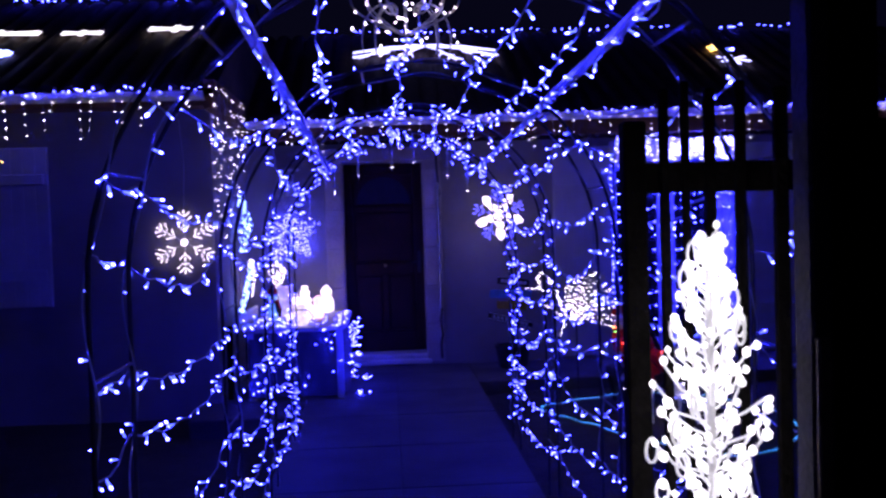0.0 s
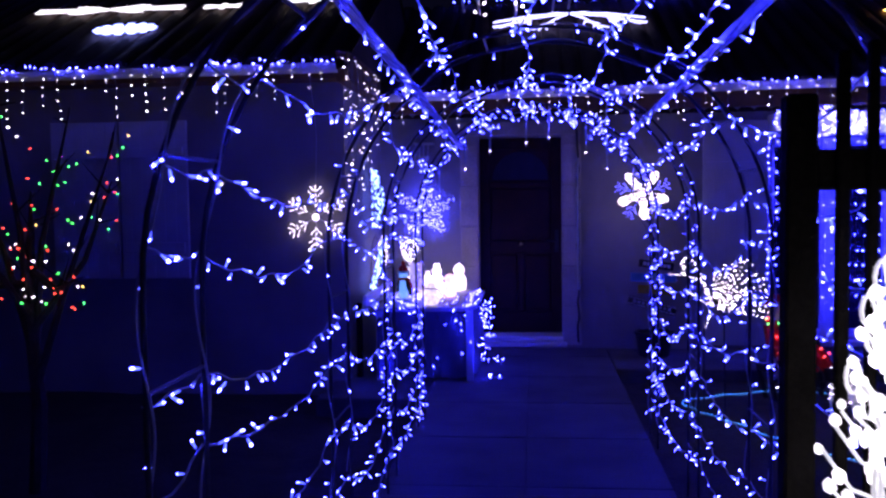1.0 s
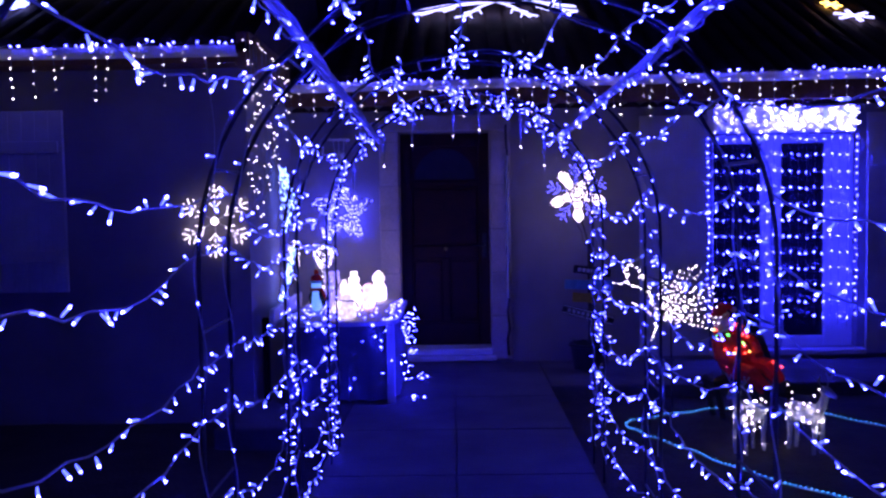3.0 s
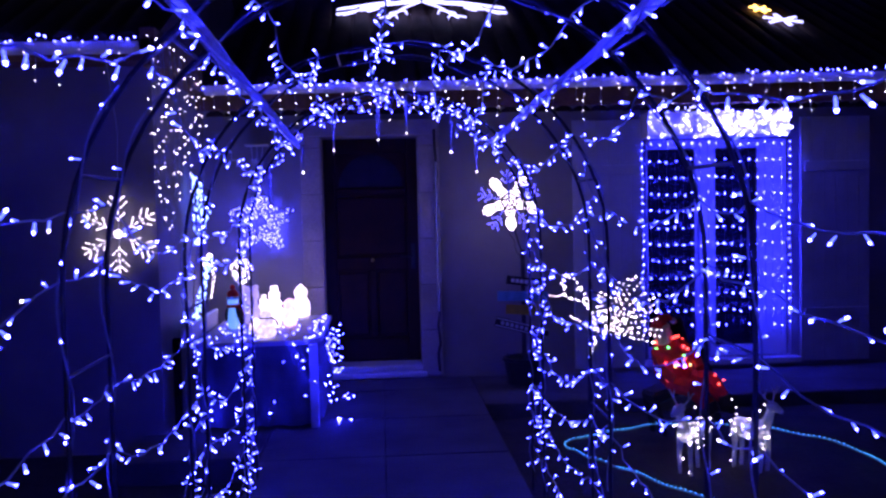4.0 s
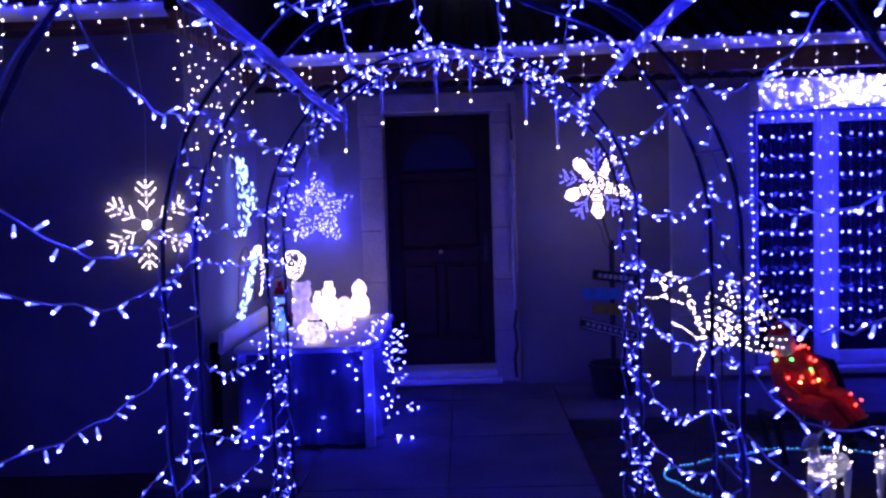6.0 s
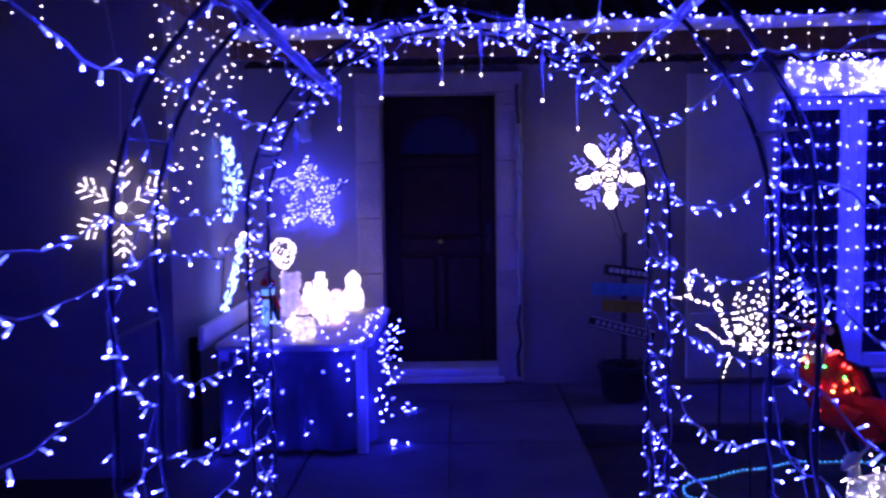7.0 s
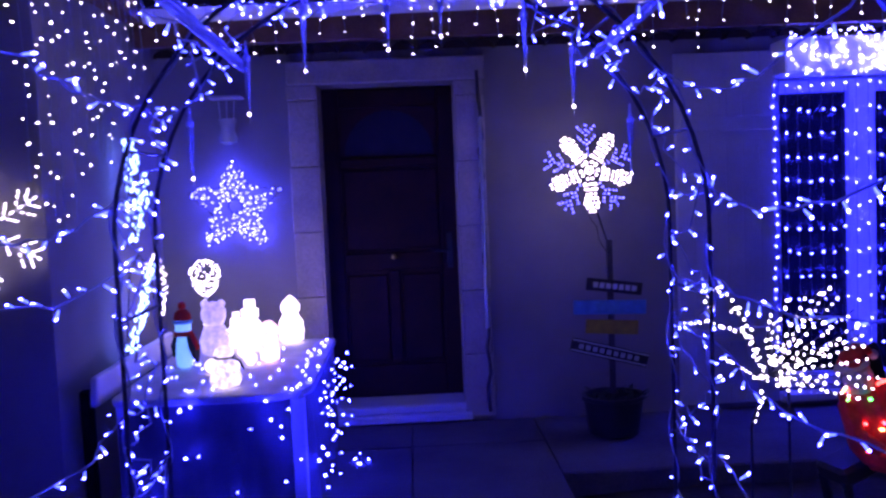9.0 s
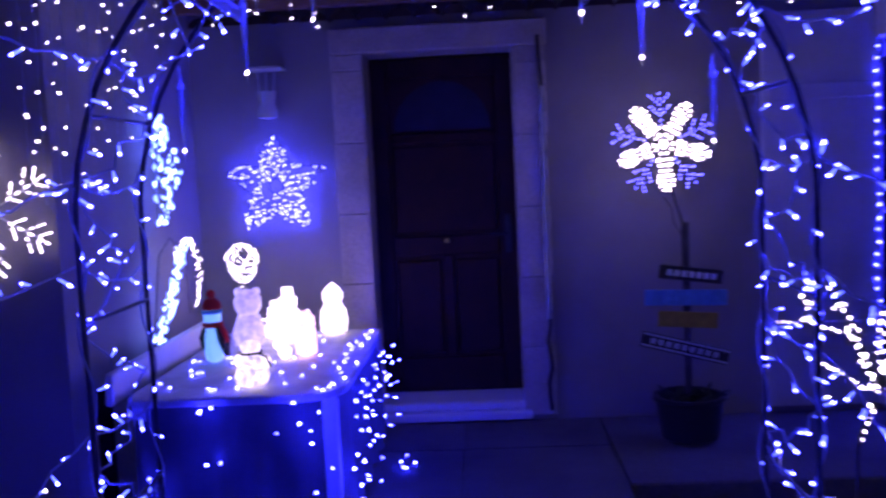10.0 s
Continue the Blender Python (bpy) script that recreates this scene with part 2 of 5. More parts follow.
def chain(pts, label, group, step=0.085, r=0.0028, spread=0.03, white=0.02, wire=M_WIRE, size=0.74, seed=0):
    """A light chain along a line: the cable is the thing, and each bulb a part of it."""
    rnd = random.Random(seed)
    pts = [Vector(p) + off(p[1]) for p in pts]
    g = Geo()
    base = pts[0].copy()
    g.tube([p - base for p in pts], r, 5)
    ob = g.make("light_chain", wire, loc=base)
    tagged(ob, label, "string lights", group)
    left = step * rnd.random()
    for a, b in zip(pts, pts[1:]):
        seg = (b - a).length
        d = (b - a).normalized()
        while left < seg:
            p = a + d * left
            out = Vector((rnd.uniform(-1, 1), rnd.uniform(-1, 1), rnd.uniform(-1.3, 0.6)))
            out = (out - d * out.dot(d) * 0.6).normalized()
            bulb = new("bulb", LED_MESH_W if rnd.random() < white else LED_MESH)
            bulb.parent = ob
            q = out.to_track_quat("Z", "Y")
            s = size * rnd.uniform(0.85, 1.25)
            bulb.matrix_basis = Matrix.LocRotScale(p - base + out * (r * 0.7 + spread * rnd.random() * 0.3), q, (s, s, s * rnd.uniform(0.9, 1.3)))
            left += step * rnd.uniform(0.65, 1.4)
        left -= seg
    return ob


def sag(a, b, drop, n=10, wob=0.012, rnd=random):
    a, b = Vector(a), Vector(b)
    out = []
    for i in range(n + 1):
        u = i / n
        w = wob * (0 if i in (0, n) else 1)
        out.append(a.lerp(b, u) + Vector((rnd.uniform(-w, w), rnd.uniform(-w, w), rnd.uniform(-w, w) - 4 * drop * u * (1 - u))))
    return out


# ---- ground and path ----
g = Geo()
xs = [-60, -25, -12] + [-8 + i * 0.4 for i in range(41)] + [12, 25, 60]
ys = [-60, -25, -10] + [-4 + i * 0.4 for i in range(46)] + [20, 40, 90]
vs = [(x, y, -0.13 + (0.03 * noise.noise((x * 1.3, y * 1.3, 0)) if -8 < x < 8 and -4 < y < 9 and not -1.8 < x < 0.9 else -0.03)) for y in ys for x in xs]
nx = len(xs)
fs = [(j * nx + i, j * nx + i + 1, (j + 1) * nx + i + 1, (j + 1) * nx + i) for j in range(len(ys) - 1) for i in range(nx - 1)]
g.add(vs, fs)
struct(g.make("ground", M_SOIL), "dark bare garden soil on both sides of a path", "ground")

pav = Geo().box((-0.86, -4.0, -0.20), (0.73, 9.66, -0.012), 0.0).make("path", M_CONC)
struct(pav, "grey concrete garden path leading to a front door", "path")
ter = Geo().box((0.735, 8.55, -0.20), (5.2, 9.70, -0.02), 0.01).make("terrace", M_CONC)
struct(ter, "grey concrete terrace strip along the house wall", "terrace")
terl = Geo().box((-1.75, 7.2, -0.20), (-0.865, 9.70, -0.006), 0.01).make("terrace", M_CONC)
struct(terl, "grey concrete corner of the terrace under a table", "terrace")

# ---- house: the main front, the wing and the roofs ----
WY = 9.70      # face of the main front
DX0, DX1, DZ0, DZ1 = -0.59, 0.306, 0.113, 2.21
g = Geo()
g.box((-1.75, WY, -0.2), (DX0, WY + 0.35, 2.75), 0)
g.box((DX1, WY, -0.2), (2.42, WY + 0.35, 2.75), 0)
g.box((DX0, WY, DZ1), (DX1, WY + 0.35, 2.75), 0)
g.box((DX0, WY, -0.2), (DX1, WY + 0.35, DZ0 - 0.02), 0)
g.box((3.81, WY, -0.2), (7.5, WY + 0.35, 2.75), 0)
g.box((2.42, WY, 2.13), (3.81, WY + 0.35, 2.75), 0)
g.box((2.42, WY, -0.2), (3.81, WY + 0.35, 0.08), 0)
struct(g.make("wall_north", M_WALL), "cream rendered front wall of a low house", "wall")
g = Geo()
g.box((-8.0, 7.90, -0.2), (-1.62, 8.20, 2.80), 0)
g.box((-1.92, 8.20, -0.2), (-1.62, 9.70, 2.80), 0)
struct(g.make("wall_west", M_WALL), "cream rendered wall of a projecting house wing", "wall")
g = Geo()
g.box((-8.0, 12.6, -0.2), (7.5, 12.9, 2.75), 0)
g.box((7.5, WY, -0.2), (7.8, 12.9, 2.75), 0)
g.box((-8.3, 7.9, -0.2), (-8.0, 12.9, 2.75), 0)
struct(g.make("wall_back", M_WALL), "rendered walls behind the house front", "wall")


def slope(x0, x1, y0, z0, y1, z1, name, label):
    g = Geo()
    g.add([(x0, y0, z0), (x1, y0, z0), (x1, y1, z1), (x0, y1, z1), (x0, y0, z0 - 0.06), (x1, y0, z0 - 0.06), (x1, y1, z1 - 0.06), (x0, y1, z1 - 0.06)],
          [(0, 1, 2, 3), (7, 6, 5, 4), (0, 4, 5, 1), (1, 5, 6, 2), (2, 6, 7, 3), (3, 7, 4, 0)])
    # rows of half-round tiles running up the slope
    dy, dz = y1 - y0, z1 - z0
    x = x0 + 0.1
    while x < x1 - 0.05:
        prof = [(x + 0.085 * math.cos(a), 0.055 * math.sin(a)) for a in (0, 0.6, 1.2, 1.94, 2.54, 3.1416)]
        k = len(g.v)
        for u in (0.0, 1.0):
            for px, pz in prof:
                g.v.append((px, y0 + dy * u, z0 + dz * u + pz))
        for i in range(5):
            g.f.append((k + i, k + i + 1, k + 6 + i + 1, k + 6 + i))
            g.mi.append(0)
        g.f.append(tuple(k + i for i in range(6))[::-1])
        g.mi.append(0)
        x += 0.2
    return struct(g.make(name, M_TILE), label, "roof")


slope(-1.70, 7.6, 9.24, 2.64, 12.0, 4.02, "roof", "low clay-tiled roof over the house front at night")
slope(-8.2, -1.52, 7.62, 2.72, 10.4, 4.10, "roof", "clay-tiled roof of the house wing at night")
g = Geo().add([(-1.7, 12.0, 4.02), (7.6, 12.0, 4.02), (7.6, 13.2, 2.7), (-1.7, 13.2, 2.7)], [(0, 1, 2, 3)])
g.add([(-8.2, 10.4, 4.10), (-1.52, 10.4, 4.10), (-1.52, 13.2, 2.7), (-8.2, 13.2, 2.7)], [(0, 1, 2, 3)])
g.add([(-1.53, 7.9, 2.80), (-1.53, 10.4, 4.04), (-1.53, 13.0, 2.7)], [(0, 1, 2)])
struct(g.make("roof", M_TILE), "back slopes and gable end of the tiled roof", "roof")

# soffit, tile cornice and gutters
g = Geo()
g.box((-1.60, 9.30, 2.52), (7.5, 9.70, 2.56), 0.003)
g.box((-1.60, 9.27, 2.42), (7.5, 9.33, 2.60), 0.004)
struct(g.make("trim", M_BROWN), "brown wooden boards under the eaves", "soffit")
g = Geo()
for row, (yy, zz) in enumerate(((9.60, 2.40), (9.50, 2.47))):
    x = -1.5 + 0.08 * row
    while x < 7.3:
        n = 7
        out = [(x + 0.08 * math.cos(math.pi * k / (n - 1)), 0.055 * math.sin(math.pi * k / (n - 1))) for k in range(n)]
        vs = [(px, yy, zz + pz) for px, pz in out] + [(px, 9.70, zz + pz) for px, pz in out]
        fs = [(k, k + 1, n + k + 1, n + k) for k in range(n - 1)] + [tuple(range(n))[::-1]]
        g.add(vs, fs)
        x += 0.165
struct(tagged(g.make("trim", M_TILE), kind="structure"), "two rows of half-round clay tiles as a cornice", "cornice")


def gutter(pts, label):
    g = Geo()
    pts = [Vector(p) for p in pts]
    d = (pts[1] - pts[0]).normalized()
    s = Vector((d.y, -d.x, 0))
    prof = [(0.065 * math.cos(a), 0.065 * math.sin(a)) for a in [math.pi + i * math.pi / 8 for i in range(9)]]
    prof = [(-0.075, 0.006)] + prof + [(0.075, 0.006)] + [(0.058 * math.cos(a), 0.058 * math.sin(a) + 0.004) for a in [2 * math.pi - i * math.pi / 8 for i in range(9)]]
    n = len(prof)
    vs = [tuple(p + s * u + Vector((0, 0, v))) for p in pts for u, v in prof]
    fs = [(k, (k + 1) % n, n + (k + 1) % n, n + k) for k in range(n)]
    g.add(vs, fs)
    return struct(g.make("gutter", M_WHITE), label, "gutter")


gutter([(-1.50, 9.19, 2.60), (7.5, 9.19, 2.68)], "white half-round gutter along the eaves of the house")
gutter([(-8.0, 7.58, 2.68), (-1.60, 7.58, 2.68)], "white half-round gutter along the eaves of the wing")
g = Geo().box((-8.0, 7.64, 2.58), (-1.60, 7.90, 2.63), 0.003)
g.box((-1.62, 7.62, 2.55), (-1.52, 9.25, 2.80), 0.004)
struct(g.make("trim", M_BROWN), "brown boards under the eaves of the wing", "soffit")

# ---- front door with its stone surround and step ----
g = Geo()
g.box((DX0 + 0.004, 9.97, DZ0), (DX1 - 0.004, 10.02, DZ1 - 0.004), 0.004)
door = struct(g.make("door_1", M_DOOR), "dark stained wooden front door with small dim panes, closed", "door")
# stiles and rails proud of the leaf
for lo, hi in (((DX0 + 0.006, DZ0 + 0.004), (DX0 + 0.116, DZ1 - 0.01)), ((DX1 - 0.116, DZ0 + 0.004), (DX1 - 0.006, DZ1 - 0.01)),
               ((DX0 + 0.118, DZ0 + 0.004), (DX1 - 0.118, DZ0 + 0.22)), ((DX0 + 0.118, 0.98), (DX1 - 0.118, 1.10)),
               ((DX0 + 0.118, DZ1 - 0.13), (DX1 - 0.118, DZ1 - 0.01)), ((-0.175, DZ0 + 0.222), (-0.105, 0.978)), ((DX0 + 0.118, 1.68), (DX1 - 0.118, 1.74))):
    Geo().box((lo[0], 9.945, lo[1]), (hi[0], 9.972, hi[1]), 0.006).make("rail", M_DOOR, parent=door)
for x0, x1, z0, z1 in ((DX0 + 0.13, -0.185, 0.36, 0.95), (-0.095, DX1 - 0.13, 0.36, 0.95)):
    Geo().box((x0, 9.955, z0), (x1, 9.974, z1), 0.012).make("panel", M_DOOR, parent=door)
for x0, x1, z0, z1 in ((DX0 + 0.13, DX1 - 0.13, 1.12, 1.66),):
    Geo().box((x0, 9.960, z0), (x1, 9.974, z1), 0.01).make("panel", M_DOOR, parent=door)
g = Geo()
arch = [(-0.142 + 0.30 * math.cos(a), 1.76 + 0.30 * math.sin(a)) for a in [i * math.pi / 12 for i in range(13)]]
g.add([(x, 9.968, z) for x, z in arch], [tuple(range(13))])
g.make("pane", M_DPANE, parent=door, label="dim fan-shaped pane")
Geo().lathe([(0.012, 0), (0.018, 0.008), (0.016, 0.02), (0.004, 0.026)], 14, pose(-0.14, 9.945, 1.07, 90)).make("door_knob", M_BRASS, parent=door, label="small brass knob")
g = Geo().box((DX1 - 0.085, 9.936, 0.98), (DX1 - 0.045, 9.946, 1.22), 0.004)
g.tube([(DX1 - 0.065, 9.94, 1.10), (DX1 - 0.065, 9.89, 1.10), (DX1 - 0.18, 9.89, 1.10)], 0.009, 8)
g.make("door_handle", M_STEEL, parent=door)

sur = struct(Geo().box((DX0 - 0.18, WY - 0.045, DZ1), (DX1 + 0.19, WY - 0.002, DZ1 + 0.15), 0.008).make("trim", M_STONE), "pale stone surround of the front door", "door surround")
z = DZ0 - 0.10
k = 0
while z < DZ1 - 0.02:
    h = min(0.42, DZ1 - z)
    for side in (0, 1):
        wide = 0.182 if (k + side) % 2 else 0.176
        x0, x1 = (DX0 - wide, DX0) if side == 0 else (DX1, DX1 + wide)
        Geo().box((x0, WY - 0.04, z + 0.002), (x1, WY - 0.001, z + h - 0.002), 0.006).make("stone", M_STONE, parent=sur)
        xr = (DX0 - 0.001, DX0 + 0.012) if side == 0 else (DX1 - 0.012, DX1 + 0.001)
        Geo().box((xr[0], WY - 0.038, z + 0.002), (xr[1], 9.965, z + h - 0.002), 0.003).make("stone", M_STONE, parent=sur)
    z += h
    k += 1
step_ob = Geo().box((DX0 - 0.02, 9.62, 0.002), (DX1 + 0.03, 9.966, 0.052), 0.01).box((DX0 + 0.0, 9.66, 0.056), (DX1 - 0.0, 9.966, DZ0 - 0.002), 0.012).make("door_step", M_WHITE)
struct(step_ob, "pale double step below the front door", "step")

# ---- window with curtain of lights ----
win = struct(Geo().box((2.42, 9.83, 0.08), (3.81, 9.86, 2.13), 0.002).make("window_1", M_GLASSD), "tall dark house window with white frames behind a curtain of blue lights", "window")
for x0, x1, z0, z1 in ((2.42, 2.455, 0.08, 2.13), (2.92, 3.105, 0.08, 2.13), (3.53, 3.80, 0.08, 2.13), (3.11, 3.525, 0.08, 0.174), (3.11, 3.525, 2.05, 2.13), (2.46, 2.915, 2.05, 2.13), (2.46, 2.915, 0.08, 0.174)):
    Geo().box((x0, 9.78, z0), (x1, 9.828, z1), 0.006).make("window_frame", M_WHITE, parent=win)
for x in (2.945, 3.06, 3.56, 3.75):
    Geo().box((x, 9.770, 0.24), (x + 0.02, 9.779, 2.0), 0.003).make("moulding", M_WHITE, parent=win)
Geo().box((2.38, 9.60, 0.02), (3.86, 9.78, 0.075), 0.008).make("window_sill", M_WHITE, parent=win)


def shutter(x0, x1, z0, z1, y, label):
    ob = Geo().box((x0, y - 0.03, z0), (x1, y, z1), 0.004).make("shutter", M_GREYP)
    struct(ob, label, "shutter")
    n = max(3, round((x1 - x0) / 0.11))
    w = (x1 - x0) / n
    for i in range(n):
        Geo().box((x0 + i * w + 0.003, y - 0.036, z0 + 0.004), (x0 + (i + 1) * w - 0.003, y - 0.0305, z1 - 0.004), 0.002).make("plank", M_GREYP, parent=ob)
    for zz in (z0 + 0.2 * (z1 - z0), z0 + 0.8 * (z1 - z0)):
        Geo().box((x0 + 0.03, y - 0.058, zz - 0.045), (x1 - 0.03, y - 0.0365, zz + 0.045), 0.004).make("batten", M_GREYP, parent=ob)
    return ob


shutter(1.72, 2.38, 0.02, 2.32, WY - 0.012, "pale plank shutter folded open against the wall")
shutter(3.88, 4.55, 0.02, 2.32, WY - 0.012, "pale plank shutter folded open against the wall")
shutter(-3.62, -3.01, 0.90, 2.28, 7.888, "pale plank shutter on the wall of the wing, closed")
shutter(-4.25, -3.64, 0.90, 2.28, 7.888, "pale plank shutter on the wall of the wing, closed")

# ---- garden arches: four, each of two hoops with rungs ----
ARCH = ((1.88, 2.19), (3.53, 3.86), (4.87, 5.18), (6.26, 6.64))
AX, SPRING, RISE = 0.81, 1.35, 0.79


def hoop_point(u, y):
    """u from 0 at the foot of one post to 1 at the foot of the other."""
    straight, arc = SPRING + 0.13, math.pi * 0.5 * (AX + RISE)
    s = u * (2 * straight + arc)
    if s < straight:
        return Vector((-AX, y, -0.18 + s * (straight + 0.05) / straight))
    if s > straight + arc:
        return Vector((AX, y, SPRING - (s - straight - arc) * (straight + 0.05) / straight))
    a = math.pi * (1 - (s - straight) / arc)
    return Vector((AX * math.cos(a), y, SPRING + RISE * math.sin(a)))


def hoop(y):
    return [hoop_point(i / 60, y) for i in range(61)]


def build_arch(y0, y1):
    ob = thing("garden_arch", Vector((0, (y0 + y1) / 2, -0.18)) + off(y0), "dark metal garden arch of two hoops wound with blue lights", "garden arch", "garden arches over the path")
    base = Vector(ob.location) - off(y0)
    for y in (y0, y1):
        Geo().tube([p - base for p in hoop(y)], 0.0066, 8).make("hoop", M_STEEL, parent=ob)
    for u in (0.06, 0.15, 0.235, 0.32, 0.39, 0.46, 0.54, 0.61, 0.68, 0.765, 0.85, 0.94):
        a, b = hoop_point(u, y0) - base, hoop_point(u, y1) - base
        Geo().tube([a, b], 0.005, 6).make("rung", M_STEEL, parent=ob)
    return ob


for y0, y1 in ARCH:
    build_arch(y0, y1)

# two bundles of pale cable tied along the shoulders of the arches
for sx in (-1, 1):
    base = Vector((sx * 0.45, 1.5, 1.975))
    ob = thing("cable_bundle", base + off(2.6), "bundle of pale cables tied along the arches, lit blue", "cable bundle", "cable bundles on the arches")
    rnd = random.Random(5 + sx)
    for k in range(4):
        pts = []
        for i in range(41):
            u = i / 40
            a = u * 16 + k * math.pi / 2
            pts.append(Vector((math.cos(a) * 0.009 + rnd.uniform(-1, 1) * 0.002 + sx * 0.11 * u, 5.2 * u, -0.09 * u - 0.006 * math.sin(u * 9.4) ** 2 + math.sin(a) * 0.009)))
        Geo().tube(pts, 0.0085, 6).make("cable", M_BAR, parent=ob)
    pts = [base + Vector((sx * (0.012 * math.sin(i * 1.7) + 0.11 * i / 60), 5.2 * i / 60, -0.09 * i / 60 - 0.022 + 0.01 * math.cos(i * 2.1))) for i in range(61)]
    chain(pts, "blue light chain wound round a bundle of cables", "light chains on the arches", 0.11, seed=40 + sx)

# side swags, from post to post
GROUP = "light chains on the arches"
LAB = "clear cable with small blue lights, slung between the arch posts"
rnd = random.Random(11)
# heights of each chain at the four arches
levels = {-1: ((1.80, 1.87, 1.78, 1.75), (1.62, 1.54, 1.46, 1.45), (1.42, 1.38, 1.30, 1.26), (1.15, 1.07, 1.03, 0.89), (0.95, 0.87, 0.80, 0.66), (0.70, 0.62, 0.55, 0.45), (0.42, 0.38, 0.32, 0.26), (0.15, 0.12, 0.13, 0.10)),
          1: ((1.80, 1.82, 1.78, 1.76), (1.60, 1.53, 1.51, 1.47), (1.40, 1.33, 1.26, 1.20), (1.15, 1.12, 1.02, 1.04), (0.95, 0.90, 0.82, 0.70), (0.70, 0.62, 0.58, 0.46), (0.42, 0.38, 0.34, 0.28), (0.15, 0.12, 0.13, 0.10))}
posts = [y for pair in ARCH for y in pair]


def side_x(z):
    return AX * math.sqrt(max(0.0, 1 - (max(0.0, z - SPRING) / RISE) ** 2))


for sx in (-1, 1):
    for li, heights in enumerate(levels[sx]):
        zs = [heights[k // 2] + rnd.uniform(-0.025, 0.025) for k in range(len(posts))]
        pts = []
        for i, (ya, yb) in enumerate(zip(posts, posts[1:])):
            pa = Vector((sx * (side_x(zs[i]) + 0.008), ya, zs[i]))
            pb = Vector((sx * (side_x(zs[i + 1]) + 0.008), yb, zs[i + 1]))
            short = yb - ya < 0.5
            seg = sag(pa, pb, rnd.uniform(0.01, 0.04) if short else rnd.uniform(0.04, 0.11), 5 if short else 12, 0.01, rnd)
            pts += seg if i == 0 else seg[1:]
        chain(pts, LAB, GROUP, 0.088, seed=100 + li * 2 + (sx > 0))

# chains that climb the posts and cross overhead
for i, y in enumerate(posts):
    far = y > 6
    rnd = random.Random(200 + i)
    u0, u1 = (0.02, 0.98) if far else (0.10, 0.90)
    pts = []
    n = 150
    for k in range(n + 1):
        u = u0 + (u1 - u0) * k / n
        p = hoop_point(u, y)
        rad = Vector((p.x, 0, max(0.0, p.z - SPRING))).normalized()
        a = k * (0.75 if far else 0.4)
        pts.append(p + rad * 0.014 * math.cos(a) + Vector((0, 0.014 * math.sin(a), 0)))
    chain(pts, "blue light chain wound round a hoop of an arch", GROUP, 0.125 if far else 0.19, seed=230 + i)

for j, x in enumerate((-0.33, -0.06, 0.22, 0.40)):
    rnd = random.Random(300 + j)
    pts = []
    for i, (ya, yb) in enumerate(zip(posts, posts[1:])):
        xa, xb = x + 0.05 * math.sin(3 * ya + j), x + 0.05 * math.sin(3 * yb + j)
        za = SPRING + RISE * math.sqrt(1 - (xa / AX) ** 2) + 0.012
        zb = SPRING + RISE * math.sqrt(1 - (xb / AX) ** 2) + 0.012
        short = yb - ya < 0.5
        seg = sag((xa, ya, za), (xb, yb, zb), 0.01 if short else rnd.uniform(0.06, 0.14), 4 if short else 10, 0.012, rnd)
        pts += seg if i == 0 else seg[1:]
    chain(pts, "blue light chain hanging along the top of the arches", GROUP, 0.066, seed=310 + j)

# slack chains laced to and fro between the posts of the last two arches
for sx in (-1, 1):
    for (ya, yb), top, turns in (((6.26, 6.64), 1.78, 11), ((4.87, 5.18), 1.70, 6)):
        rnd = random.Random(int(330 + sx * 3 + ya * 10))
        pts, z = [], top
        for k in range(turns):
            y0, y1 = (ya, yb) if k % 2 == 0 else (yb, ya)
            z1 = z - (top - 0.08) / turns * rnd.uniform(0.8, 1.2)
            pa = Vector((sx * (side_x(z) + 0.010), y0, z))
            pb = Vector((sx * (side_x(z1) + 0.010), y1, z1))
            seg = sag(pa, pb, rnd.uniform(0.01, 0.06), 6, 0.02, rnd)
            pts += seg if k == 0 else seg[1:]
            z = z1
        chain(pts, "slack blue light chain laced between two arch posts", GROUP, 0.085, seed=340 + sx + turns)

# slack chain looped over the crown of the last arch
rnd = random.Random(77)
pts = []
for k in range(46):
    u = 0.36 + 0.28 * k / 45
    p = hoop_point(u, 6.26 + 0.38 * (0.5 + 0.5 * math.sin(k * 1.3)))
    pts.append(p + Vector((rnd.uniform(-0.03, 0.03), rnd.uniform(-0.03, 0.03), rnd.uniform(-0.09, 0.02))))
chain(pts, "slack blue light chain looped over the crown of the last arch", GROUP, 0.095, seed=78)


# ---- icicle lamps on the last arch ----
def icicle(x, z, y=6.655):
    ob = thing("icicle_light", Vector((x, y, z)) + off(y), "clear acrylic icicle light hanging from an arch", "icicle light", "icicle lights")
    g = Geo().lathe([(0.001, -0.19), (0.004, -0.14), (0.007, -0.07), (0.010, -0.01), (0.010, 0.0)], 8)
    g.make("icicle", M_ACRYL, parent=ob)
    Geo().lathe([(0.011, 0.0), (0.012, 0.012), (0.006, 0.02), (0.003, 0.06)], 8).make("cap", M_BAR, parent=ob)
    Geo().bead((0, 0, -0.160), 0.0046, (0, 0, 1)).make("bulb", M_LEDW, parent=ob)
    return ob


for x, z in ((-0.307, 2.01), (-0.053, 2.065), (0.109, 2.10), (0.364, 1.99), (-0.484, 1.887), (0.51, 1.873)):
    icicle(x, z, 6.59)
icicle(-0.68, 1.70)
icicle(0.70, 1.66)
icicle(-0.81, 1.09, 2.20)

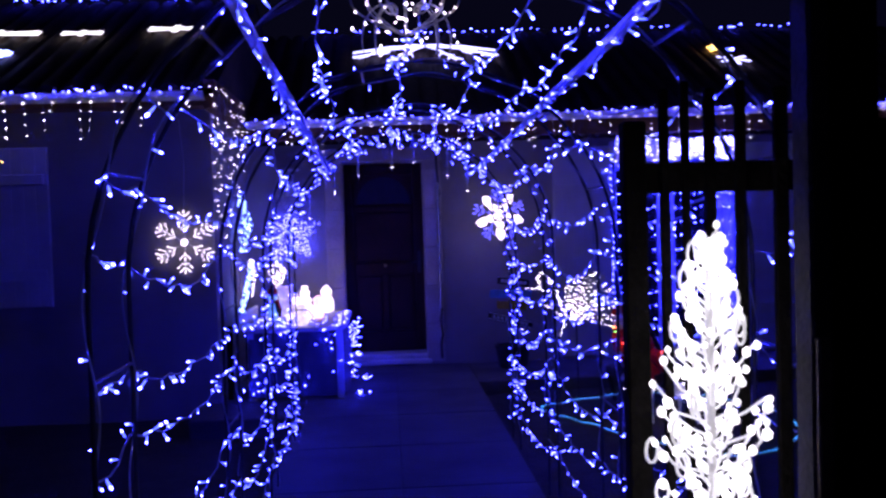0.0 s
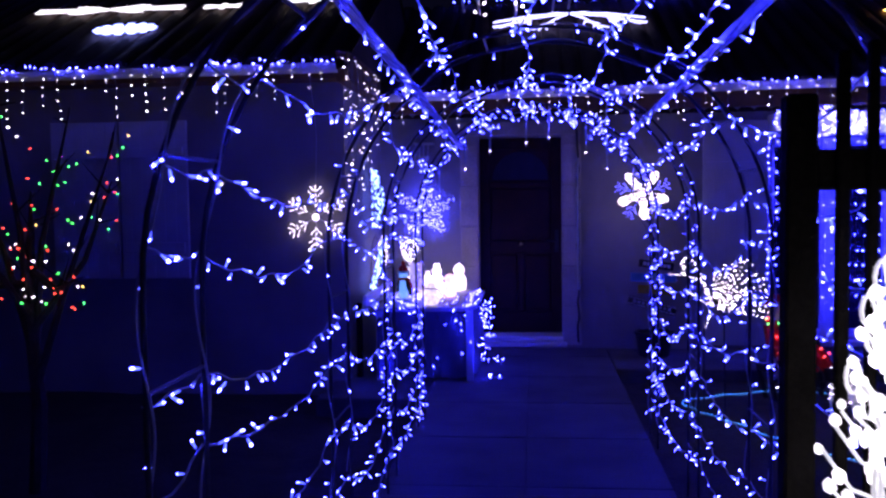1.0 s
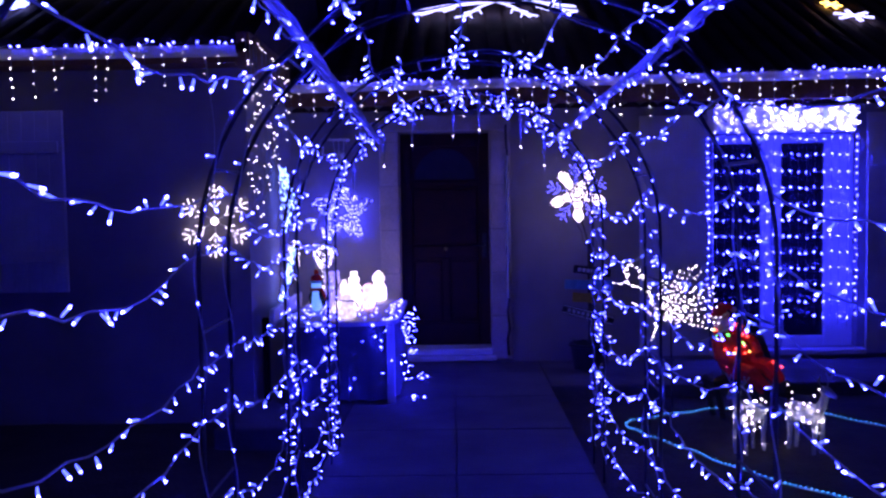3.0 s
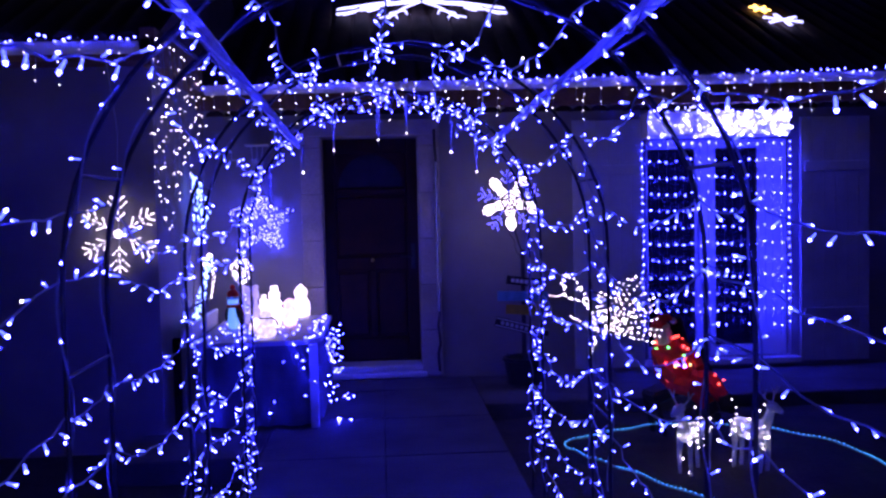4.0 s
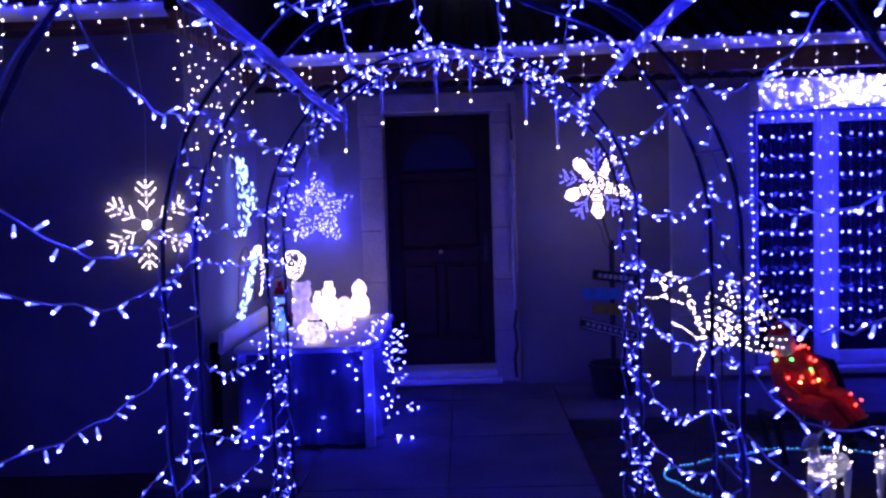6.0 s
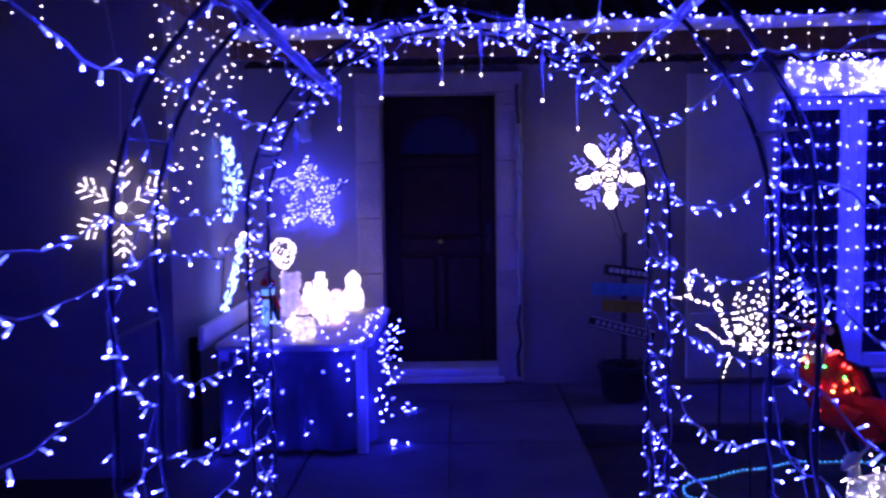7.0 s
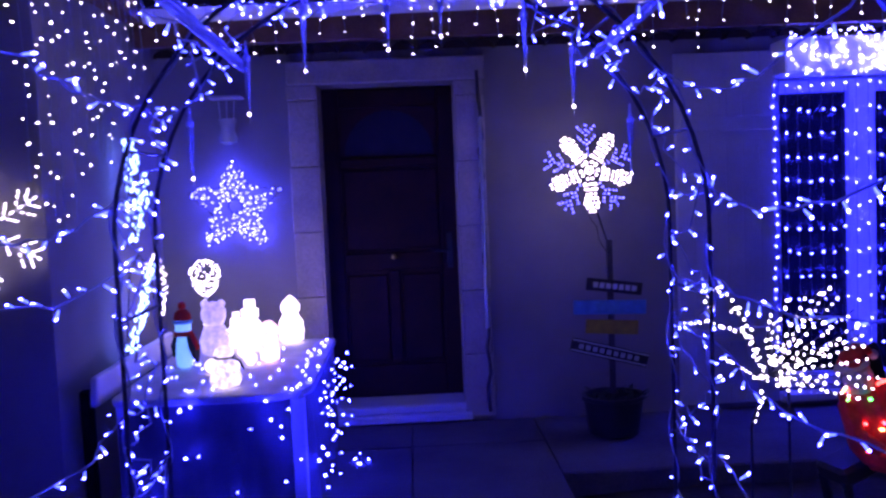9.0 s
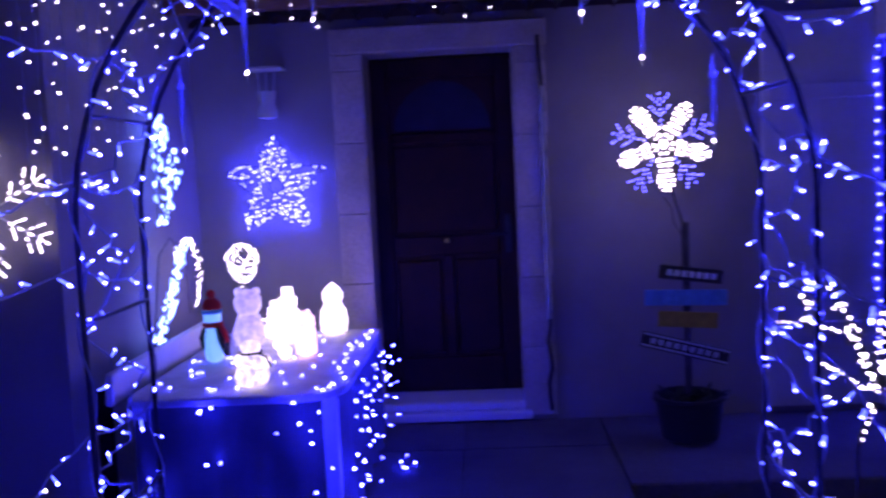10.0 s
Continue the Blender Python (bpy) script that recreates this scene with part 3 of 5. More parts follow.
# ---- hanging filigree ornament under the first arch ----
orn = thing("hanging_ornament", Vector((-0.09, 2.03, 2.10)) + off(2.0), "white filigree ornament with small lights hanging from an arch", "ornament")
g = Geo()
gl = Beads()
for k in range(8):
    a = 2 * math.pi * k / 8
    e = Vector((math.cos(a), math.sin(a) * 0.35, 0))
    pts = []
    for i in range(26):
        u = i / 25
        w = u * 2 * math.pi * 1.4
        pts.append(e * (0.02 + 0.07 * u + 0.035 * (1 - u * 0.4) * math.sin(w)) + Vector((0, 0, -0.02 - 0.16 * u + 0.035 * math.cos(w))))
    g.tube(pts, 0.0022, 5)
    pts = [e * (0.13 * math.sin(math.pi * i / 12)) + Vector((0, 0, 0.0 - 0.17 * i / 12)) for i in range(13)]
    g.tube(pts, 0.0022, 5)
    for i in range(12):
        gl.bead(e * random.uniform(0.01, 0.13) + Vector((0, 0, random.uniform(-0.21, 0.0))), 0.0032)
g.tube([(0, 0, 0.04), (0, 0, -0.22)], 0.003, 6)
g.make("filigree", M_WHITE, parent=orn)
gl.make("bulb_cluster", M_LEDW, parent=orn)


# ---- chains of small lights as one mesh of bulbs ----
def bulbs_thing(name, pts_w, r, material, label, category, wires=(), wire_mat=M_WIRED, wire_r=0.002, group=""):
    base = Vector(pts_w[0])
    ob = thing(name, base, label, category, group)
    g = Beads()
    for p in pts_w:
        g.bead(Vector(p) - base, r * random.uniform(0.8, 1.2))
    g.make("bulb_cluster", material, parent=ob)
    for w in wires:
        Geo().tube([Vector(q) - base for q in w], wire_r, 4).make("cable", wire_mat, parent=ob)
    return ob


def eave_curtain(x0, x1, y, z0, z1, seed, drops, label, dlen=(0.08, 0.36)):
    rnd = random.Random(seed)
    row, drop, wires = [], [], []
    n = int(abs(x1 - x0) / 0.05)
    top = [Vector((x0 + (x1 - x0) * i / n, y, z0 + (z1 - z0) * i / n + rnd.uniform(-0.02, 0.015))) for i in range(n + 1)]
    wires.append(top)
    row = [p + Vector((rnd.uniform(-0.02, 0.02), -0.01, rnd.uniform(-0.02, 0.025))) for p in top if rnd.random() < 0.8]
    for i in range(drops):
        x = x0 + (x1 - x0) * (i + rnd.uniform(0.2, 0.8)) / drops
        zt = z0 + (z1 - z0) * (x - x0) / (x1 - x0)
        ln = rnd.uniform(*dlen)
        lean = rnd.uniform(-0.03, 0.03)
        wires.append([(x, y, zt), (x + lean, y + 0.01, zt - ln)])
        k = max(2, int(ln / 0.07))
        drop += [(x + lean * (j + 1) / k + rnd.uniform(-0.008, 0.008), y - 0.004, zt - ln * (j + 1) / k + rnd.uniform(-0.012, 0.012)) for j in range(k)]
    base = Vector(top[0])
    ob = thing("eave_light_chain", base, label, "string lights", "eave light chains")
    for pts, m, r, _ in ((row, M_LEDB2, 0.0085, ""), (drop, M_LEDW, 0.0053, "")):
        g = Beads()
        for p in pts:
            g.bead(Vector(p) - base, r * rnd.uniform(0.75, 1.25), (rnd.uniform(-1, 1), rnd.uniform(-1, 1), -0.5))
        g.make("bulb_cluster", m, parent=ob)
    for w in wires:
        Geo().tube([Vector(q) - base for q in w], 0.0018, 4).make("cable", M_WIRE, parent=ob)
    return ob


eave_curtain(-1.48, 5.6, 9.10, 2.61, 2.675, 1, 54, "white and blue icicle light chain hanging along a white gutter")
eave_curtain(-6.2, -1.62, 7.49, 2.69, 2.69, 2, 34, "white and blue icicle light chain along the wing gutter", (0.1, 0.42))

# white curtain down the end of the wing
rnd = random.Random(8)
pts, wires = [], []
for i in range(15):
    y = 7.50 + 1.55 * i / 14
    zt, zb = 2.72, rnd.uniform(1.35, 1.85) if i < 10 else rnd.uniform(2.0, 2.3)
    x = -1.50 - 0.02 * rnd.random()
    wires.append([(x, y, zt), (x + 0.02, y, (zt + zb) / 2), (x, y + 0.02, zb)])
    z = zt
    while z > zb:
        pts.append((x + rnd.uniform(-0.03, 0.04), y + rnd.uniform(-0.03, 0.03), z))
        z -= rnd.uniform(0.06, 0.17)
bulbs_thing("light_curtain", pts, 0.0054, M_LEDW, "warm white light curtain hanging down the end of the wing", "light curtain", wires, M_WIRE)

# ridge lines
for (x0, x1, y, z) in ((-1.0, 6.3, 12.0, 4.10), (-6.2, -1.6, 10.4, 4.18)):
    rnd = random.Random(int(x0 * 10))
    pts = [(x0 + (x1 - x0) * i / 70 + rnd.uniform(-0.03, 0.03), y, z + rnd.uniform(-0.02, 0.03)) for i in range(71) if rnd.random() < 0.85]
    bulbs_thing("ridge_light_chain", pts, 0.011, M_LEDB2, "blue light chain along a roof ridge", "string lights", [pts], M_WIRED)


# ---- light figures lying on the roofs ----
def roof_star(x, y, wide, deep, material, label, slope_z, arms=8, rise=0.0):
    c = Vector((x, y, slope_z(y) + 0.09))
    ob = thing("roof_star", c, label, "light figure", "light figures on the roof")
    up = Vector((0, 1, 0.5)).normalized()
    g = Geo()
    for k in range(arms):
        a = 2 * math.pi * (k + 0.5) / arms
        e = Vector((math.cos(a) * wide, 0, 0)) + up * math.sin(a) * deep
        up_z = Vector((0, 0, rise))
        g.tube([up_z + e * 0.04, up_z * 0.75 + e * 0.5, e], 0.011, 5)
        for s in (0.5, 0.78):
            for da in (-0.5, 0.5):
                q = Vector((math.cos(a + da) * wide, 0, 0)) + up * math.sin(a + da) * deep
                g.tube([e * s + up_z * (1 - s), e * s + q * 0.22 + up_z * (0.8 - s) * 0.8], 0.009, 5)
    g.make("tube_light", material, parent=ob)
    return ob


main_z = lambda y: 2.64 + 0.5 * (y - 9.24)
wing_z = lambda y: 2.72 + 0.5 * (y - 7.62)
roof_star(0.43, 11.0, 0.95, 0.30, M_RFLK, "large star of blue light tubes on the roof", main_z, rise=0.10)
roof_star(-4.22, 9.02, 0.82, 0.13, M_RSTAR, "large flat star of white light tubes lying on the roof", wing_z)
roof_star(-3.77, 8.37, 0.30, 0.17, M_ROOFB, "bright blue star of light tubes lying on the roof", wing_z, 14)
roof_star(-3.04, 9.0, 0.22, 0.08, M_RSTAR, "small white star of light tubes lying on the roof", wing_z, 6)
roof_star(-2.15, 9.1, 0.30, 0.10, M_RSTAR, "small white star of light tubes lying on the roof", wing_z, 6)
roof_star(4.08, 11.0, 0.10, 0.16, M_YEL, "small amber light figure on the roof", main_z, 6)
roof_star(4.15, 10.6, 0.20, 0.20, M_RFLK, "small blue light figure on the roof", main_z, 6)


# ---- light figures on the walls ----
def star_area(u, v, outer, inner, hole, points=5, turn=math.pi / 2):
    """Inside a star with that many points, outside its middle hole."""
    rad, a = math.hypot(u, v), math.atan2(v, u) - turn
    w = abs(((a * points / (2 * math.pi)) + 0.5) % 1 - 0.5) * 2
    return hole < rad < inner + (outer - inner) * (1 - w) ** 1.2


def star_outline(outer, inner, points=5):
    return [((outer if k % 2 == 0 else inner) * math.cos(math.pi / 2 + math.pi * k / points), (outer if k % 2 == 0 else inner) * math.sin(math.pi / 2 + math.pi * k / points)) for k in range(2 * points)]


def flat_star(name, centre, outer, inner, hole, count, r, material, label, seed, turn=0.0, rings=()):
    rnd = random.Random(seed)
    c = Vector(centre)
    ob = thing(name, c, label, "light figure")
    g = Beads()
    done = []
    tries = 0
    if rings:
        for s in rings:
            line = [(x * s, z * s) for x, z in star_outline(outer, inner)]
            for (xa, za), (xb, zb) in zip(line, line[1:] + line[:1]):
                k = max(2, round(math.hypot(xb - xa, zb - za) / 0.021))
                for q in range(k):
                    x, z = xa + (xb - xa) * q / k, za + (zb - za) * q / k
                    g.bead((x * math.cos(turn) - z * math.sin(turn), rnd.uniform(-0.015, 0.0), x * math.sin(turn) + z * math.cos(turn)), r * rnd.uniform(0.8, 1.2))
    while not rings and len(done) < count and tries < 9000:
        tries += 1
        u, v = rnd.uniform(-outer, outer), rnd.uniform(-outer, outer)
        if star_area(u, v, outer, inner, hole, turn=math.pi / 2 + turn) and all((u - a) ** 2 + (v - b) ** 2 > 0.0155 ** 2 for a, b in done):
            done.append((u, v))
            g.bead((u, rnd.uniform(-0.02, 0.0), v), r * rnd.uniform(0.75, 1.25), (rnd.uniform(-1, 1), -0.6, rnd.uniform(-1, 1)))
    g.make("bulb_cluster", material, parent=ob)
    g = Geo()
    cs, sn = math.cos(turn), math.sin(turn)
    g.tube([(x * cs - z * sn, 0.012, x * sn + z * cs) for x, z in star_outline(outer, inner)], 0.003, 5, close=True)
    g.tube([(hole * math.cos(a), 0.012, hole * math.sin(a)) for a in [i * 0.5236 for i in range(12)]], 0.003, 5, close=True)
    g.make("frame", M_STEEL, parent=ob)
    return ob


flat_star("wall_star", (-1.13, 9.645, 1.46), 0.31, 0.155, 0.045, 165, 0.0062, M_LEDB2, "five-pointed star of small blue lights hanging on the house wall", 21)

# snowflake of white tubes under the eaves of the wing
c = Vector((-1.87, 7.85, 1.425))
fl = thing("snowflake_light", c, "white six-armed snowflake light hanging beside the house wing", "light figure")
g, fr = Beads(), Geo()
for k in range(6):
    a = math.pi / 2 + k * math.pi / 3
    e = Vector((math.cos(a), 0, math.sin(a)))
    t = Vector((-e.z, 0, e.x))
    fr.tube([(0, 0.012, 0), e * 0.27 + Vector((0, 0.012, 0))], 0.003, 5)
    for s in (0.10, 0.145, 0.19, 0.235, 0.265):
        g.bead(e * s, 0.0066, e, 2.2)
    for s, ln in ((0.10, 0.06), (0.16, 0.085), (0.215, 0.06)):
        for sd in (-1, 1):
            q = (e + t * sd).normalized()
            fr.tube([e * s + Vector((0, 0.012, 0)), e * s + q * ln + Vector((0, 0.012, 0))], 0.0025, 5)
            for w in (0.4, 0.75, 1.0):
                g.bead(e * s + q * ln * w, 0.0058, q, 2.0)
Geo().lathe([(0.004, -0.02), (0.026, -0.012), (0.030, 0.0), (0.024, 0.012), (0.004, 0.018)], 12, pose(0, -0.01, 0, 90)).make("hub", M_STAR, parent=fl)
g.make("bulb_cluster", M_STAR, parent=fl)
fr.tube([(0, 0.012, 0.27), (0.02, 0.0, 0.7), (0.03, -0.24, 1.20)], 0.002, 4)
fr.make("frame", M_WHITE, parent=fl)

# a stake with coloured boards in a planter, and a star light on its top
SX, SY = 1.17, 9.22
pl = thing("planter", (SX, SY, -0.02), "dark round planter with a low plant against the wall", "planter")
Geo().lathe([(0.12, 0.0), (0.15, 0.02), (0.18, 0.22), (0.19, 0.23), (0.19, 0.25), (0.17, 0.25), (0.165, 0.20), (0.02, 0.20)], 24).make("pot", M_BLACK, parent=pl)
g = Geo()
rnd = random.Random(3)
for i in range(90):
    a, l = rnd.uniform(0, 6.283), rnd.uniform(0.06, 0.17)
    p = Vector((rnd.uniform(-0.12, 0.12), rnd.uniform(-0.12, 0.12), 0.20))
    d = Vector((math.cos(a), math.sin(a), rnd.uniform(0.3, 1.2))).normalized()
    s = d.cross(Vector((0, 0, 1))).normalized() * 0.014
    g.add([p, p + d * l * 0.5 + s, p + d * l + Vector((0, 0, -0.03)), p + d * l * 0.5 - s], [(0, 1, 2, 3)])
g.make("foliage", M_LEAF, parent=pl)
sg = thing("sign_post", (SX, SY, 0.19), "wooden stake with four small coloured arrow boards, hard to read", "sign post")
Geo().box((-0.018, -0.012, 0.0), (0.018, 0.012, 0.98), 0.003).make("stake", M_GREYD, parent=sg)
for (dx, z, w, h, tilt, m, lab) in ((0.02, 0.70, 0.34, 0.075, 8, M_BLACK, "dark board with pale bars"), (-0.01, 0.575, 0.44, 0.085, 2, M_SKYB, "pale blue board"),
                                    (0.0, 0.455, 0.32, 0.085, 4, M_YELP, "ochre board"), (-0.02, 0.30, 0.48, 0.085, 15, M_BLACK, "dark board with two pale stripes")):
    mtx = pose(dx, -0.02, z, 0, tilt, 0)
    bd = Geo().box((-w / 2, -0.008, -h / 2), (w / 2, 0.006, h / 2), 0.004, mtx).make("board", m, parent=sg, label=lab)
    if m is M_BLACK and z > 0.5:
        for i in range(7):
            x = -w * 0.38 + i * w * 0.115
            Geo().box((x, -0.012, -0.016), (x + w * 0.085, -0.0085, 0.016), 0.001, mtx).make("bar", M_WHITE, parent=bd)
    elif m is M_BLACK:
        for zz in (-0.034, 0.028):
            Geo().box((-w / 2 + 0.005, -0.012, zz), (w / 2 - 0.005, -0.0085, zz + 0.008), 0.001, mtx).make("bar", M_WHITE, parent=bd)
        for i in range(9):
            x = -w * 0.40 + i * w * 0.09
            Geo().box((x, -0.012, -0.014), (x + w * 0.06, -0.0085, 0.016), 0.001, mtx).make("bar", M_GREYP, parent=bd)
st = thing("star_light", (1.06, 9.20, 1.59), "white star light in a blue snowflake on a stake", "light figure")
g, fr = Beads(), Geo()
rnd = random.Random(29)
for k in range(5):
    a = -math.pi / 2 + k * 2 * math.pi / 5 + 0.05
    e = Vector((math.cos(a), 0, math.sin(a)))
    t = Vector((-e.z, 0, e.x))
    fr.tube([(0, 0.012, 0), e * 0.25 + Vector((0, 0.012, 0))], 0.004, 5)
    for s, offs in ((0.02, (0,)), (0.05, (-0.02, 0.02)), (0.085, (-0.048, -0.016, 0.016, 0.048)), (0.115, (-0.042, -0.014, 0.014, 0.042)), (0.145, (-0.036, 0, 0.036)), (0.172, (-0.048, -0.016, 0.016, 0.048)), (0.20, (-0.056, -0.02, 0.02, 0.056)), (0.226, (-0.044, 0, 0.044)), (0.25, (-0.016, 0.016))):
        for o in offs:
            g.bead(e * s * 0.97 + t * o * 0.68 + Vector((0, rnd.uniform(-0.02, 0), 0)), 0.0106 * rnd.uniform(0.75, 1.25), long=1.2)
g.make("bulb_cluster", M_STARB, parent=st)
fr.make("frame", M_STEEL, parent=st)
g, fr = Beads(), Geo()
rnd = random.Random(31)
for k in range(5):
    a = math.pi / 2 + k * 2 * math.pi / 5 + 0.05
    e = Vector((math.cos(a), 0, math.sin(a)))
    t = Vector((-e.z, 0, e.x))
    fr.tube([(0, 0.02, 0), e * 0.28 + Vector((0, 0.02, 0))], 0.003, 5)
    for i in range(7):
        g.bead(e * (0.10 + 0.028 * i) + Vector((0, 0.012, 0)), 0.006)
    for s in (0.15, 0.21):
        for sd in (-1, 1):
            q = (e + t * sd).normalized()
            for w in (0.025, 0.05, 0.07):
                g.bead(e * s + q * w + Vector((0, 0.012, 0)), 0.006)
g.make("bulb_cluster", M_FLK, parent=st)
fr.tube([(0.0, 0.022, -0.1), (0.06, 0.022, -0.30), (0.11, 0.02, -0.47)], 0.006, 6)
fr.tube([(0.0, 0.022, -0.28), (0.04, 0.02, -0.34), (0.05, 0.02, -0.42), (0.10, 0.02, -0.5)], 0.003, 5)
fr.make("stake", M_BLACK, parent=st)

# meteor tube and its cable beside the door
mt = thing("meteor_light", (0.455, 9.63, 0.60), "clear tube light hanging beside the door, mostly unlit", "tube light")
Geo().lathe([(0.004, 0.0), (0.014, 0.006), (0.014, 1.36), (0.006, 1.37)], 10).make("tube", M_ACRYL, parent=mt)
Geo().box((-0.007, -0.003, 0.01), (0.007, 0.003, 1.36), 0.001).make("strip", M_BLACK, parent=mt)
rnd = random.Random(9)
g = Geo().tube([Vector((rnd.uniform(-0.012, 0.012), 0.012 + rnd.uniform(-0.006, 0.004), -0.55 + i * 0.085)) for i in range(27)], 0.012, 7)
g.make("cable", M_WIRED, parent=mt)

# wall lamp beside the door
sc = thing("wall_lamp", (-1.14, 9.69, 1.98), "unlit metal wall lamp with a glass bowl", "wall lamp")
Geo().box((-0.10, -0.16, 0.155), (0.10, 0.0, 0.17), 0.004).make("bracket", M_GREYP, parent=sc)
g = Geo()
for dx in (-0.05, 0.0, 0.05):
    g.tube([(dx, -0.08, 0.155), (dx * 0.8, -0.09, 0.02)], 0.005, 6)
g.make("rod", M_GREYP, parent=sc)
Geo().lathe([(0.02, -0.13), (0.055, -0.12), (0.062, -0.09), (0.045, -0.04), (0.055, 0.0), (0.06, 0.03), (0.03, 0.035)], 18, pose(0.0, -0.09, 0)).make("shade", M_ACRYL, parent=sc)

# figures of light on the end wall of the wing
WX = -1.58
c = Vector((WX + 0.02, 8.86, 1.58))
ob = thing("ice_light", c, "icy blue hanging light cluster on the wing end wall", "light figure")
g = Beads()
rnd = random.Random(15)
for i in range(110):
    v = rnd.uniform(-0.28, 0.28)
    half = 0.10 * (1 - abs(v) / 0.34)
    g.bead((rnd.uniform(0, 0.13) * (1 - abs(v) / 0.4), rnd.uniform(-half, half), v), 0.0085 * rnd.uniform(0.6, 1.4), (0, 0.2, 1), 1.9)
Geo().tube([(0.0, 0, -0.29), (0.0, 0, 0.32)], 0.006, 6).make("cord", M_WIRE, parent=ob)
g.make("bulb_cluster", M_ICE, parent=ob)
c = Vector((WX + 0.02, 8.90, 0.68))
ob = thing("cane_light", c, "hooked cane of blue and white lights on the end wall", "light figure")
g, gw = Beads(), Beads()
for i in range(90):
    u = i / 89
    y = -0.24 + 0.20 * u + 0.05 * math.sin(math.pi * u)
    g.bead((rnd.uniform(0, 0.05) + 0.08 * u, y + rnd.uniform(-0.03, 0.03), 0.04 + 0.46 * u), 0.0090, (0, 0.3, 1), 1.8)
for i in range(60):
    u = i / 59
    a = math.pi * (1 - u * 1.15)
    gw.bead((rnd.uniform(0.05, 0.08) + 0.02 * math.sin(a), 0.17 + 0.17 * math.cos(a) + rnd.uniform(-0.02, 0.02), 0.44 + 0.10 * math.sin(a) - 0.38 * max(0, u - 0.35)), 0.0052)
g.make("bulb_cluster", M_ICE, parent=ob)
gw.make("bulb_cluster", M_LEDW, parent=ob)
Geo().tube([(0, -0.22, 0.02), (0, -0.08, 0.46), (0, 0.10, 0.54), (0, 0.32, 0.42), (0, 0.34, 0.1)], 0.004, 6).make("frame", M_STEEL, parent=ob)

# ---- table with cloth and lit figures ----
TX0, TX1, TY0, TY1, TZ = -1.40, -0.50, 7.86, 9.34, 0.64
tb = thing("table", ((TX0 + TX1) / 2, (TY0 + TY1) / 2, 0), "low grey wooden table beside the front door", "table")
cx, cy = (TX0 + TX1) / 2, (TY0 + TY1) / 2
hx, hy = (TX1 - TX0) / 2, (TY1 - TY0) / 2
outline = []
for (ox, oy, r, a0) in ((hx, -hy, 0.20, -90), (hx, hy, 0.06, 0), (-hx, hy, 0.03, 90), (-hx, -hy, 0.10, 180)):
    qx, qy = ox - math.copysign(r, ox), oy - math.copysign(r, oy)
    outline += [(qx + r * math.cos(radians(a0 + 90 * q / 6)), qy + r * math.sin(radians(a0 + 90 * q / 6))) for q in range(7)]
g = Geo()
no = len(outline)
ring = [(s, z) for s, z in ((0.992, TZ - 0.036), (1.0, TZ - 0.030), (1.0, TZ - 0.008), (0.992, TZ - 0.002))]
g.add([(x * s, y * s, z) for s, z in ring for x, y in outline], [(k * no + q, k * no + (q + 1) % no, (k + 1) * no + (q + 1) % no, (k + 1) * no + q) for k in range(3) for q in range(no)] + [tuple(range(no))[::-1], tuple(3 * no + q for q in range(no))])
g.make("tabletop", M_TOP, parent=tb)
for sx in (-1, 1):
    for sy in (-1, 1):
        Geo().box((sx * (hx - 0.06) - 0.03, sy * (hy - 0.06) - 0.03, 0), (sx * (hx - 0.06) + 0.03, sy * (hy - 0.06) + 0.03, TZ - 0.033), 0.006).make("leg", M_GREYP, parent=tb)
# cloth: over the top, hanging at the front and at the open end, in soft folds
g = Geo()
rnd = random.Random(4)
ix, iy, tz = hx - 0.035, hy - 0.035, TZ - 0.038
wrap = [(-ix + (2 * ix - 0.17) * q / 30, -iy, q) for q in range(31)] + [(ix - 0.17 + 0.17 * math.sin(q * 0.2618), -iy + 0.17 - 0.17 * math.cos(q * 0.2618), 30 + q) for q in range(1, 6)] + [(ix, -iy + 0.17 + (2 * iy - 0.17) * q / 34, 36 + q) for q in range(35)]
nw = len(wrap)
rows_c = []
for j in range(15):
    for x, y, q in wrap:
        out = Vector((max(0, x - ix + 0.17) / 0.17, min(0, y + iy - 0.17) / 0.17, 0))
        out = out.normalized() if out.length > 0.01 else Vector((0, -1, 0))
        f = (0.010 + 0.030 * j / 14) * (0.5 + 0.5 * math.sin(q * 0.9 + 0.9 * math.sin(q * 0.31))) * min(1, j / 3)
        rows_c.append((x + out.x * f, y + out.y * f, tz - (tz - 0.03) * j / 14))
g.add(rows_c, [(j * nw + q, (j + 1) * nw + q, (j + 1) * nw + q + 1, j * nw + q + 1) for j in range(14) for q in range(nw - 1)])
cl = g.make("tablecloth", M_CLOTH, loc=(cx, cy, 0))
tagged(cl, "pale cloth hanging in folds below a tabletop, dim blue light put into its colour", "tablecloth")

# net of lights over the table's open end, on its top and before the cloth
rnd = random.Random(6)
pts = []
for i in range(14):
    y = TY0 + 0.02 + 1.30 * i / 13
    x, z = TX1 - 0.10 * rnd.random(), TZ + 0.012
    pts.append((x, y, z))
    ln = rnd.uniform(0.25, 0.60)
    for j in range(int(ln / 0.09)):
        z -= 0.09
        pts.append((TX1 + 0.016 + rnd.uniform(-0.006, 0.085), y + rnd.uniform(-0.04, 0.04), max(0.01, z + rnd.uniform(-0.02, 0.02))))
bulbs_thing("light_net", pts, 0.0062, M_LED, "net of small blue lights hanging over the end of a table", "string lights")
